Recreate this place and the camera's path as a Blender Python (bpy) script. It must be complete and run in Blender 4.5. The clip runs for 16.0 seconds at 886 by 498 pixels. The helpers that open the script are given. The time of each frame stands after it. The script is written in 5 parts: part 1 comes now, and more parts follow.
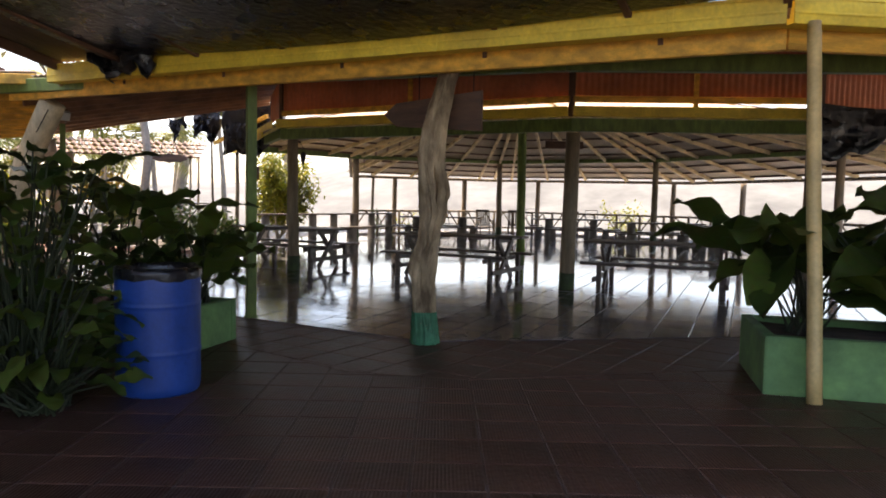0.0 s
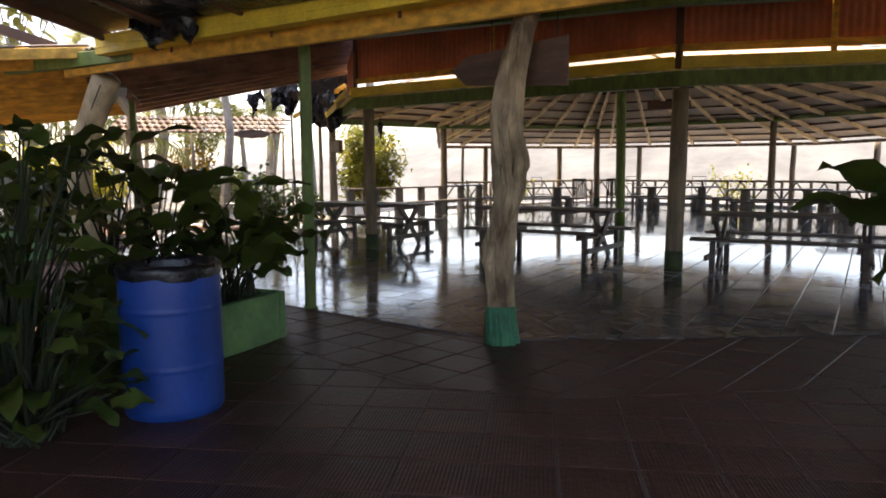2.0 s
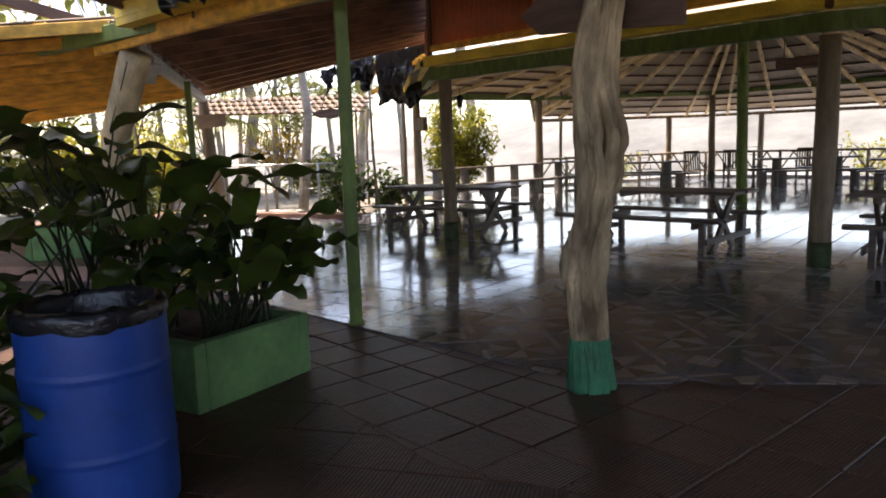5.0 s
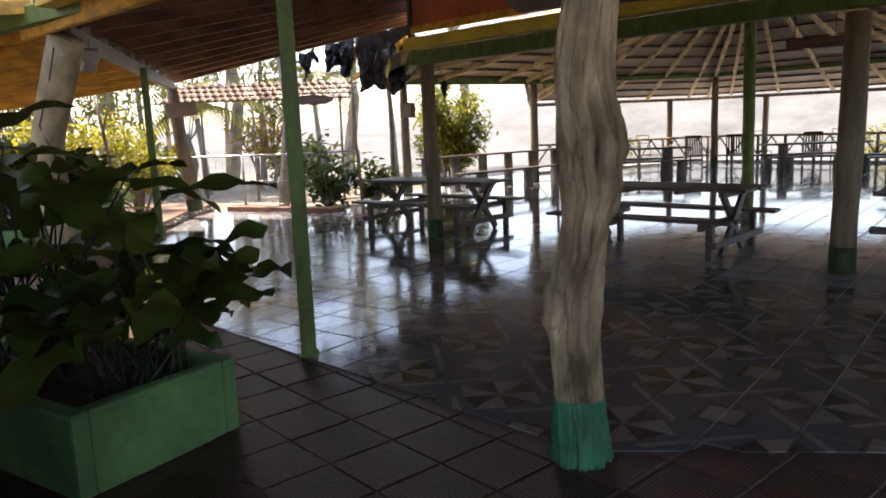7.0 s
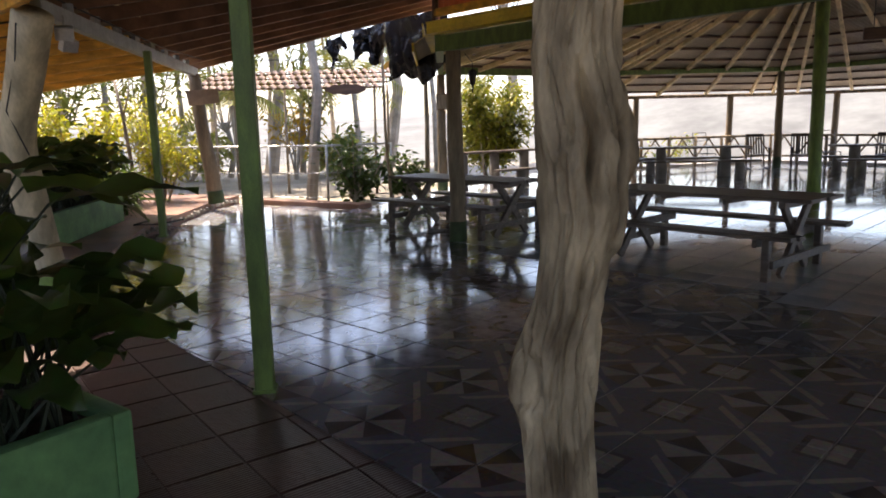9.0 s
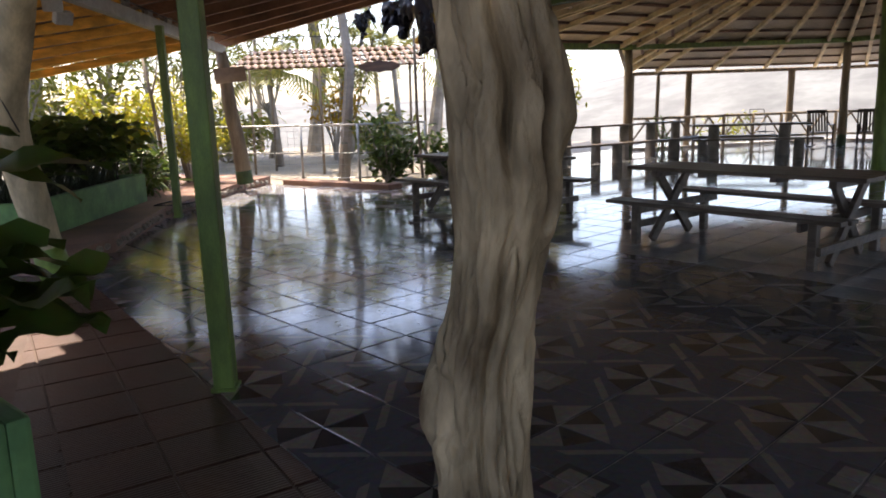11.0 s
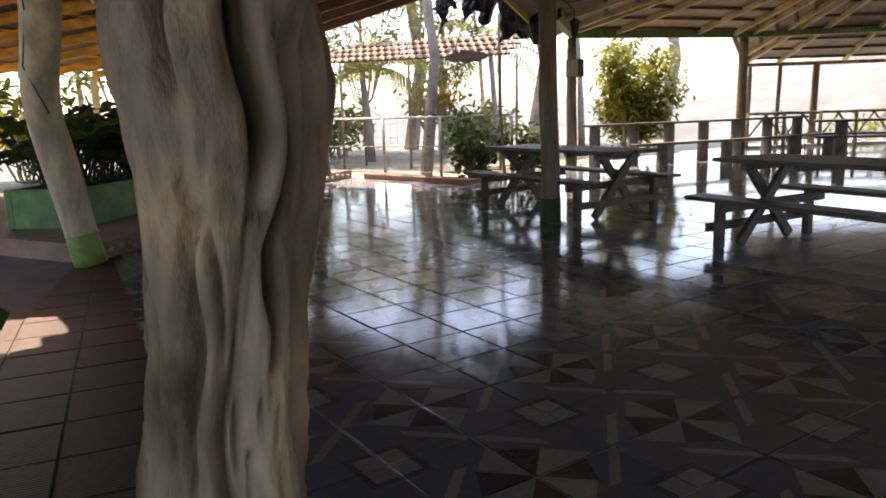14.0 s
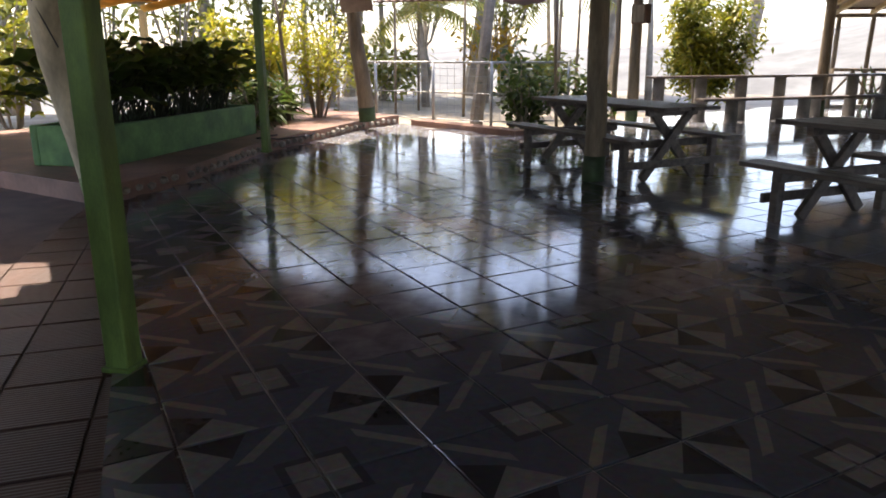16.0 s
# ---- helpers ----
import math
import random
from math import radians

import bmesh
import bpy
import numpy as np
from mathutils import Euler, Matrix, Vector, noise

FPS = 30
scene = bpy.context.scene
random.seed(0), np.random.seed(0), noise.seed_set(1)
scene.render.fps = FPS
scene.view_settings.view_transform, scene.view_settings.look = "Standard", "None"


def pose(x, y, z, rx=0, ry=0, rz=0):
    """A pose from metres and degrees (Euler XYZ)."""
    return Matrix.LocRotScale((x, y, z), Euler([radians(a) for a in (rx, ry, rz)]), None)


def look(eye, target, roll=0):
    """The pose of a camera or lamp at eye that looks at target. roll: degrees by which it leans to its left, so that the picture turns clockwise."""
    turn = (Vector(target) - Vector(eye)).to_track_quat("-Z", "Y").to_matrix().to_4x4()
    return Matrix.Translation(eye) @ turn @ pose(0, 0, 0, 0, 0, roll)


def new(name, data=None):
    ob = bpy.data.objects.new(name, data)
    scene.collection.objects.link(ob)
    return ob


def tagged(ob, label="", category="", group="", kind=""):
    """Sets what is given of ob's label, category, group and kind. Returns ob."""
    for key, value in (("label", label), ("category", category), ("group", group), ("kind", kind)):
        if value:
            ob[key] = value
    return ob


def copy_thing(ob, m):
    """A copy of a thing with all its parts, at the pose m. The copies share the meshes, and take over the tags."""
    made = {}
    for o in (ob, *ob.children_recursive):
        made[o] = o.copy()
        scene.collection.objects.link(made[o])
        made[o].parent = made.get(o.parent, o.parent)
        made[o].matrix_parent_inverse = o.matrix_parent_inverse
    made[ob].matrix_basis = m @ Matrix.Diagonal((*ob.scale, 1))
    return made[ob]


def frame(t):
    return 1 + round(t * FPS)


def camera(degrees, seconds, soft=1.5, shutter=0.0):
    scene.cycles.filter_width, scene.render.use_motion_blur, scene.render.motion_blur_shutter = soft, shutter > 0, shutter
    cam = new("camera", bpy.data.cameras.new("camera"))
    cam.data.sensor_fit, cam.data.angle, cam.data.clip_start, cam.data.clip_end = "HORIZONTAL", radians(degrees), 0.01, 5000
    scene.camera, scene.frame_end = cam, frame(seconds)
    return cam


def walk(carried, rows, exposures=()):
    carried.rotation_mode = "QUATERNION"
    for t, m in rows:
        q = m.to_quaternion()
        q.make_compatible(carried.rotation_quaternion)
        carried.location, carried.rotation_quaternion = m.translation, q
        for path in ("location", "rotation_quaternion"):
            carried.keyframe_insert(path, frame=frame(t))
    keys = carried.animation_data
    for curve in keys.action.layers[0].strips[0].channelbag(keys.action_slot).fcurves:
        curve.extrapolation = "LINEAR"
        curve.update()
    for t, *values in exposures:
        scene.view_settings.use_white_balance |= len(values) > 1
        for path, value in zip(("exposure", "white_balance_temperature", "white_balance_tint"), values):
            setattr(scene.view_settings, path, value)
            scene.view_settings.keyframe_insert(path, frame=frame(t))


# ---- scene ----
cam = camera(63.1, 16.0, 1.8)
PATH = [
    (0, (1.336, -8.654, 1.435), (1.55, -6.67, 1.299), 1.2),
    (0.5, (1.372, -8.354, 1.412), (1.541, -6.368, 1.246), 1.0),
    (1, (1.429, -8.058, 1.449), (1.538, -6.069, 1.269), -0.1),
    (1.5, (1.533, -7.784, 1.467), (1.568, -5.795, 1.262), -0.6),
    (2, (1.616, -7.494, 1.456), (1.56, -5.506, 1.236), -0.3),
    (2.5, (1.615, -7.197, 1.465), (1.508, -5.214, 1.234), -0.7),
    (3, (1.628, -6.904, 1.455), (1.469, -4.924, 1.228), -1.7),
    (3.5, (1.7, -6.637, 1.475), (1.492, -4.664, 1.227), -1.8),
    (4, (1.751, -6.376, 1.462), (1.476, -4.411, 1.217), -1.5),
    (6.5, (1.854, -5.139, 1.583), (1.492, -3.202, 1.239), -2.3),
    (7, (1.884, -4.888, 1.607), (1.545, -2.944, 1.28), -2.3),
    (7.5, (1.971, -4.612, 1.621), (1.634, -2.67, 1.285), -2.1),
    (8, (2.065, -4.33, 1.621), (1.687, -2.397, 1.276), -1.3),
    (8.5, (2.088, -4.125, 1.612), (1.67, -2.204, 1.247), -1.7),
    (9, (2.11, -3.843, 1.599), (1.631, -1.931, 1.257), -1.3),
    (11.5, (2.436, -3.09, 1.483), (1.809, -1.235, 1.075), -2.0),
    (12, (2.475, -2.922, 1.452), (1.9, -1.053, 1.032), -3.2),
    (12.5, (2.542, -2.772, 1.426), (1.949, -0.909, 1.006), -2.7),
    (13, (2.625, -2.577, 1.389), (1.898, -0.76, 0.976), -1.0),
    (13.5, (2.682, -2.462, 1.368), (1.866, -0.684, 0.948), -2.4),
    (14, (2.704, -2.314, 1.329), (1.794, -0.574, 0.951), -1.8),
    (14.5, (2.697, -2.13, 1.296), (1.713, -0.429, 0.922), -0.8),
    (15, (2.703, -1.981, 1.288), (1.656, -0.318, 0.913), 0.5),
    (15.5, (2.724, -1.882, 1.313), (1.671, -0.241, 0.869), 0.4),
    (16, (2.775, -1.717, 1.333), (1.731, -0.092, 0.814), -0.1),
]
walk(cam, [(t, look(eye, target, roll)) for t, eye, target, roll in PATH], [(0, 2.06, 7200, 22), (4, 2.08, 7100, 21), (7, 2.06, 6850, 21), (9, 2.0, 6800, 21), (12.5, 1.97, 6600, 20), (13.5, 2.15, 7000, 21), (15, 2.05, 6950, 21), (16, 2.02, 6650, 20)])

# ---------------- light ----------------
SUN_AZ, SUN_EL = radians(300), radians(66)   # direction the sun stands in, clockwise from +y
world = bpy.data.worlds.new("world")
scene.world = world
world.use_nodes = True
wn = world.node_tree.nodes
sky = wn.new("ShaderNodeTexSky")
sky.sky_type = 'NISHITA'
sky.sun_disc = False
sky.sun_elevation, sky.sun_rotation = SUN_EL, SUN_AZ
sky.air_density, sky.dust_density = 1.0, 2.0
wn["Background"].inputs[1].default_value = 0.15
world.node_tree.links.new(sky.outputs[0], wn["Background"].inputs[0])
sun = new("sun", bpy.data.lights.new("sun", 'SUN'))
sun.data.energy, sun.data.angle, sun.data.color = 3.2, radians(0.6), (1.0, 0.90, 0.72)
sdir = Vector((math.sin(SUN_AZ) * math.cos(SUN_EL), math.cos(SUN_AZ) * math.cos(SUN_EL), math.sin(SUN_EL)))
sun.matrix_world = look(sdir * 40, (0, 0, 0))

rnd = random.Random(7)

# ---------------- materials ----------------


def mat(name, base, rough=0.7, metal=0.0, var=0.25, scale=6.0, grain=40.0, bump=0.3, second=None, spec=0.5, stretch=None, rand=0.0, trans=0.0, dist=0.006):
    """Two-scale noise over a base colour, fine relief; second: a stain colour; stretch: scale of the coordinates."""
    m = bpy.data.materials.new(name)
    m.use_nodes = True
    n, l = m.node_tree.nodes, m.node_tree.links
    b = n["Principled BSDF"]
    tc = n.new("ShaderNodeTexCoord")
    mp = n.new("ShaderNodeMapping")
    l.new(tc.outputs["Object"], mp.inputs[0])
    if stretch:
        mp.inputs["Scale"].default_value = stretch
    big, fine = n.new("ShaderNodeTexNoise"), n.new("ShaderNodeTexNoise")
    big.inputs["Scale"].default_value, big.inputs["Detail"].default_value = scale, 5
    fine.inputs["Scale"].default_value, fine.inputs["Detail"].default_value = grain, 6
    l.new(mp.outputs[0], big.inputs[0])
    l.new(mp.outputs[0], fine.inputs[0])
    ramp = n.new("ShaderNodeValToRGB")
    c0 = [max(0, c * (1 - var)) for c in base]
    c1 = second or [min(1, c * (1 + var)) for c in base]
    ramp.color_ramp.elements[0].position, ramp.color_ramp.elements[1].position = 0.35, 0.68
    ramp.color_ramp.elements[0].color, ramp.color_ramp.elements[1].color = (*c0, 1), (*c1, 1)
    l.new(big.outputs[0], ramp.inputs[0])
    mix = n.new("ShaderNodeMix")
    mix.data_type, mix.blend_type = 'RGBA', 'MULTIPLY'
    mix.inputs[0].default_value = 0.55
    l.new(ramp.outputs[0], mix.inputs[6])
    fr = n.new("ShaderNodeMapRange")
    fr.inputs[3].default_value, fr.inputs[4].default_value = 0.45, 1.35
    l.new(fine.outputs[0], fr.inputs[0])
    l.new(fr.outputs[0], mix.inputs[7])
    out = mix.outputs[2]
    if rand:
        info = n.new("ShaderNodeObjectInfo")
        mr = n.new("ShaderNodeMapRange")
        mr.inputs[3].default_value, mr.inputs[4].default_value = 1 - rand, 1 + rand
        l.new(info.outputs["Random"], mr.inputs[0])
        m2 = n.new("ShaderNodeMix")
        m2.data_type, m2.blend_type = 'RGBA', 'MULTIPLY'
        m2.inputs[0].default_value = 1
        l.new(out, m2.inputs[6])
        l.new(mr.outputs[0], m2.inputs[7])
        out = m2.outputs[2]
    l.new(out, b.inputs["Base Color"])
    rr = n.new("ShaderNodeMapRange")
    rr.inputs[3].default_value, rr.inputs[4].default_value = rough * 0.75, min(1, rough * 1.25)
    l.new(big.outputs[0], rr.inputs[0])
    l.new(rr.outputs[0], b.inputs["Roughness"])
    b.inputs["Metallic"].default_value = metal
    b.inputs["Specular IOR Level"].default_value = spec
    if trans:
        b.inputs["Transmission Weight"].default_value = trans
    if bump:
        bp = n.new("ShaderNodeBump")
        bp.inputs["Strength"].default_value, bp.inputs["Distance"].default_value = bump, dist
        l.new(fine.outputs[0], bp.inputs["Height"])
        l.new(bp.outputs[0], b.inputs["Normal"])
    return m


def leaf_mat(name, base, light):
    m = bpy.data.materials.new(name)
    m.use_nodes = True
    n, l = m.node_tree.nodes, m.node_tree.links
    b = n["Principled BSDF"]
    geo = n.new("ShaderNodeNewGeometry")
    ramp = n.new("ShaderNodeValToRGB")
    ramp.color_ramp.elements[0].color, ramp.color_ramp.elements[1].color = (*base, 1), (*light, 1)
    l.new(geo.outputs["Random Per Island"], ramp.inputs[0])
    tc, no = n.new("ShaderNodeTexCoord"), n.new("ShaderNodeTexNoise")
    no.inputs["Scale"].default_value = 14
    l.new(tc.outputs["Object"], no.inputs[0])
    mx = n.new("ShaderNodeMix")
    mx.data_type, mx.blend_type = 'RGBA', 'MULTIPLY'
    mx.inputs[0].default_value = 0.5
    l.new(ramp.outputs[0], mx.inputs[6])
    l.new(no.outputs["Color"], mx.inputs[7])
    l.new(mx.outputs[2], b.inputs["Base Color"])
    b.inputs["Roughness"].default_value = 0.38
    tr = n.new("ShaderNodeBsdfTranslucent")
    l.new(mx.outputs[2], tr.inputs[0])
    ms = n.new("ShaderNodeMixShader")
    ms.inputs[0].default_value = 0.45
    l.new(b.outputs[0], ms.inputs[1])
    l.new(tr.outputs[0], ms.inputs[2])
    l.new(ms.outputs[0], n["Material Output"].inputs[0])
    return m


def pattern_mat():
    """Glazed tile with a printed geometric figure: pale corner square, pinwheel triangles and bands; UV 0..1 on each tile."""
    m = bpy.data.materials.new("patterned_glaze")
    m.use_nodes = True
    n, l = m.node_tree.nodes, m.node_tree.links
    b = n["Principled BSDF"]
    uv = n.new("ShaderNodeUVMap")
    uv.uv_map = "UVMap"
    sp = n.new("ShaderNodeSeparateXYZ")
    l.new(uv.outputs[0], sp.inputs[0])
    U, V = sp.outputs[0], sp.outputs[1]

    def op(kind, a, c=None):
        q = n.new("ShaderNodeMath")
        q.operation = kind
        for i, v in enumerate((a, c)):
            if v is None:
                continue
            if isinstance(v, (int, float)):
                q.inputs[i].default_value = v
            else:
                l.new(v, q.inputs[i])
        return q.outputs[0]

    def both(*a):
        r = a[0]
        for x in a[1:]:
            r = op('MULTIPLY', r, x)
        return r

    def lt(a, c):
        return op('LESS_THAN', a, c)

    def gt(a, c):
        return op('GREATER_THAN', a, c)
    square = both(lt(U, 0.25), lt(V, 0.25))
    halo = both(lt(U, 0.33), lt(V, 0.33))
    total = op('ADD', U, V)
    # pale band from the corner (1, 0) to the middle of the tile
    band = both(lt(op('ABSOLUTE', op('SUBTRACT', total, 1.0)), 0.075), gt(U, 0.47), lt(U, 0.97))
    # dark triangle on the band's side of the far corner, pale triangle on the other
    black = both(gt(op('ADD', U, op('MULTIPLY', V, 1.9)), 1.74), gt(U, V), gt(total, 1.075))
    wedge = both(gt(op('ADD', U, op('MULTIPLY', V, 0.92)), 1.17), gt(V, U), lt(V, 0.985))
    pale = op('MAXIMUM', square, op('MAXIMUM', band, wedge))
    rim = op('SUBTRACT', halo, square)
    tc = n.new("ShaderNodeTexCoord")
    no, nb = n.new("ShaderNodeTexNoise"), n.new("ShaderNodeTexNoise")
    no.inputs["Scale"].default_value, no.inputs["Detail"].default_value = 30, 7
    nb.inputs["Scale"].default_value = 2.2
    geo = n.new("ShaderNodeNewGeometry")
    l.new(geo.outputs["Position"], no.inputs[0])
    l.new(geo.outputs["Position"], nb.inputs[0])

    def col(c):
        r = n.new("ShaderNodeRGB")
        r.outputs[0].default_value = (*c, 1)
        return r.outputs[0]

    def mixc(f, a, c, kind='MIX'):
        q = n.new("ShaderNodeMix")
        q.data_type, q.blend_type = 'RGBA', kind
        if isinstance(f, (int, float)):
            q.inputs[0].default_value = f
        else:
            l.new(f, q.inputs[0])
        l.new(a, q.inputs[6])
        l.new(c, q.inputs[7])
        return q.outputs[2]
    c = mixc(pale, col((0.105, 0.105, 0.114)), col((0.235, 0.205, 0.175)))
    c = mixc(black, c, col((0.055, 0.048, 0.046)))
    c = mixc(rim, c, col((0.070, 0.064, 0.066)))
    c = mixc(0.45, c, no.outputs["Color"], 'OVERLAY')
    l.new(c, b.inputs["Base Color"])
    rr = n.new("ShaderNodeMapRange")
    rr.inputs[1].default_value, rr.inputs[2].default_value = 0.3, 0.7
    rr.inputs[3].default_value, rr.inputs[4].default_value = 0.07, 0.15
    l.new(nb.outputs[0], rr.inputs[0])
    l.new(rr.outputs[0], b.inputs["Roughness"])
    b.inputs["Specular IOR Level"].default_value = 0.75
    bp = n.new("ShaderNodeBump")
    bp.inputs["Strength"].default_value, bp.inputs["Distance"].default_value = 0.06, 0.002
    l.new(no.outputs[0], bp.inputs["Height"])
    l.new(bp.outputs[0], b.inputs["Normal"])
    return m


def ribbed_mat():
    """Dull brown outdoor tile with pressed ribs that change direction in quarters of the tile."""
    m = mat("brown_ribbed_tile", (0.076, 0.035, 0.023), 0.46, var=0.35, scale=2.5, grain=35, bump=0.0, rand=0.15, spec=0.4)
    n, l = m.node_tree.nodes, m.node_tree.links
    b = n["Principled BSDF"]
    uv = n.new("ShaderNodeUVMap")
    uv.uv_map = "UVMap"
    w = n.new("ShaderNodeTexWave")
    w.bands_direction = 'X'
    w.inputs["Scale"].default_value, w.inputs["Distortion"].default_value = 6.0, 0.5
    l.new(uv.outputs[0], w.inputs[0])
    vo = n.new("ShaderNodeTexVoronoi")
    vo.inputs["Scale"].default_value = 9
    l.new(uv.outputs[0], vo.inputs[0])
    ad = n.new("ShaderNodeMath")
    ad.operation = 'ADD'
    l.new(w.outputs[1], ad.inputs[0])
    l.new(vo.outputs[0], ad.inputs[1])
    bp = n.new("ShaderNodeBump")
    bp.inputs["Strength"].default_value, bp.inputs["Distance"].default_value = 0.5, 0.005
    l.new(ad.outputs[0], bp.inputs["Height"])
    l.new(bp.outputs[0], b.inputs["Normal"])
    return m


M_PATTERN = pattern_mat()
M_PLAIN = mat("grey_glaze", (0.29, 0.31, 0.35), 0.07, var=0.2, scale=1.6, grain=22, bump=0.012, rand=0.12, second=(0.38, 0.37, 0.37), spec=1.0)
M_MAUVE = mat("mottled_glaze", (0.17, 0.15, 0.16), 0.10, var=0.45, scale=6, grain=30, bump=0.02, rand=0.2, spec=0.9)
M_RIB = ribbed_mat()
M_GROUT = mat("grout", (0.42, 0.38, 0.33), 0.9, var=0.3, scale=3, grain=60)
M_GROUTB = mat("brown_grout", (0.12, 0.085, 0.07), 0.9, var=0.3, scale=3, grain=60)
M_GREEN = mat("green_paint", (0.125, 0.19, 0.035), 0.55, var=0.3, scale=4, grain=50, bump=0.3, stretch=(3, 3, 1))
M_GREENW = mat("green_masonry_paint", (0.125, 0.275, 0.105), 0.75, var=0.35, scale=3, grain=18, bump=0.6, second=(0.17, 0.34, 0.12))
M_DARKGREEN = mat("dark_green_foot_paint", (0.05, 0.085, 0.03), 0.6, var=0.3, scale=5, grain=25, bump=0.4)
M_TEAL = mat("teal_paint_dip", (0.032, 0.175, 0.085), 0.6, var=0.25, scale=6, grain=25, bump=0.5)
M_LIME = mat("yellow_green_paint_dip", (0.22, 0.34, 0.07), 0.6, var=0.3, scale=5, grain=25, bump=0.4)
M_BARK = mat("bare_weathered_trunk", (0.31, 0.20, 0.10), 0.72, var=0.6, scale=2.8, grain=16, bump=0.7, stretch=(2.2, 2.2, 1.0), dist=0.018, second=(0.60, 0.455, 0.275))
M_WHITELOG = mat("limewashed_trunk", (0.58, 0.49, 0.31), 0.85, var=0.3, scale=3, grain=20, bump=0.7, stretch=(2, 2, 0.7))
M_LOG = mat("dark_round_log", (0.24, 0.185, 0.12), 0.8, var=0.35, scale=3, grain=24, bump=0.6, stretch=(3, 3, 0.5))
M_YELLOWWOOD = mat("yellow_pine", (0.74, 0.40, 0.055), 0.65, var=0.3, scale=2, grain=18, bump=0.3, stretch=(1, 6, 6))
M_CREAM = mat("cream_painted_metal", (0.88, 0.63, 0.065), 0.5, var=0.18, scale=3, grain=30, bump=0.1)
M_CREAMPOST = mat("cream_pipe_paint", (0.66, 0.48, 0.20), 0.5, var=0.2, scale=3, grain=30, bump=0.15)
M_BROWNWOOD = mat("dark_rafter_wood", (0.14, 0.075, 0.045), 0.75, var=0.35, scale=2, grain=18, bump=0.4)
M_RAFTER = mat("reddish_rafter_wood", (0.25, 0.125, 0.07), 0.7, var=0.35, scale=2, grain=18, bump=0.4)
M_PALEWOOD = mat("pale_rafter_wood", (0.70, 0.54, 0.29), 0.75, var=0.3, scale=2, grain=18, bump=0.4)
M_TABLE = mat("weathered_table_wood", (0.115, 0.085, 0.068), 0.45, var=0.4, scale=2, grain=14, bump=0.5, stretch=(1, 8, 8), second=(0.16, 0.125, 0.10))
M_ZINC = mat("aged_zinc_sheet", (0.33, 0.295, 0.245), 0.55, metal=0.2, var=0.4, scale=0.9, grain=9, bump=0.15, second=(0.30, 0.22, 0.14))
# tan zinc made paler: light bounced up from the floor is in its colour
M_LITZINC = mat("bounce_lit_tan_zinc_sheet", (0.52, 0.41, 0.26), 0.6, metal=0.1, var=0.35, scale=0.8, grain=9, bump=0.15, second=(0.55, 0.42, 0.26))
M_REDZINC = mat("red_painted_sheet", (0.56, 0.17, 0.075), 0.55, var=0.25, scale=1.2, grain=12, bump=0.15)
M_PLASTIC = mat("black_plastic_film", (0.012, 0.012, 0.014), 0.28, var=0.2, scale=5, grain=12, bump=0.8, dist=0.02)
M_BLUE = mat("blue_drum_plastic", (0.007, 0.056, 0.28), 0.48, var=0.15, scale=3, grain=30, bump=0.08)
M_SOIL = mat("dark_soil", (0.06, 0.035, 0.022), 0.95, var=0.4, scale=8, grain=40, bump=1.0, dist=0.03)
M_CONC = mat("pale_concrete", (0.40, 0.37, 0.32), 0.85, var=0.25, scale=1.5, grain=25, bump=0.4)
M_GREYCONC = mat("grey_concrete_post", (0.22, 0.20, 0.18), 0.8, var=0.3, scale=3, grain=25, bump=0.4)
M_WALKWAY = mat("brown_walkway_screed", (0.26, 0.145, 0.105), 0.6, var=0.35, scale=1.5, grain=20, bump=0.3)
M_STONE = mat("pale_river_stone", (0.36, 0.32, 0.27), 0.7, var=0.3, scale=12, grain=40, bump=0.3, rand=0.35)
M_GROUND = mat("dry_ground", (0.30, 0.26, 0.19), 0.95, var=0.25, scale=0.6, grain=10, bump=0.5)
M_HILL = mat("far_dry_hillside", (0.132, 0.136, 0.122), 1.0, var=0.3, scale=0.06, grain=0.35, bump=0.0)
M_STEEL = mat("galvanised_pipe", (0.42, 0.42, 0.40), 0.45, metal=0.7, var=0.15, scale=4, grain=30, bump=0.05)
M_WIRE = mat("black_cable", (0.015, 0.015, 0.015), 0.6, bump=0)
M_CLAY = mat("clay_roof_tile", (0.42, 0.30, 0.23), 0.8, var=0.35, scale=4, grain=20, bump=0.3, rand=0.2)
M_SIGN = mat("dark_sign_board", (0.12, 0.065, 0.04), 0.7, var=0.35, scale=2.5, grain=14, bump=0.4, stretch=(1, 6, 6))
M_PALESIGN = mat("pale_sign_board", (0.34, 0.24, 0.15), 0.7, var=0.3, scale=2.5, grain=14, bump=0.3)
M_GREYBEAM = mat("grey_metal_beam", (0.33, 0.33, 0.31), 0.5, metal=0.4, var=0.2, scale=3, grain=20, bump=0.1)
M_DARKCHAIR = mat("dark_chair_wood", (0.05, 0.035, 0.025), 0.5, var=0.3, scale=3, grain=20)
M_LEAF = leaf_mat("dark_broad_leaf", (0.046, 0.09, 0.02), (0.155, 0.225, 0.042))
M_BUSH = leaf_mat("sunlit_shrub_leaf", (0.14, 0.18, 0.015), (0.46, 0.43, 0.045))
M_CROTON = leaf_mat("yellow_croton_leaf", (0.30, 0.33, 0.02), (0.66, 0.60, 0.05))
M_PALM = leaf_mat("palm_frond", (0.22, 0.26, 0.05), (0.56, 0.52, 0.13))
M_YELLOWLEAF = leaf_mat("yellow_flower", (0.5, 0.30, 0.02), (0.7, 0.45, 0.05))
M_STEM = mat("green_stem", (0.025, 0.035, 0.014), 0.6, bump=0.1)
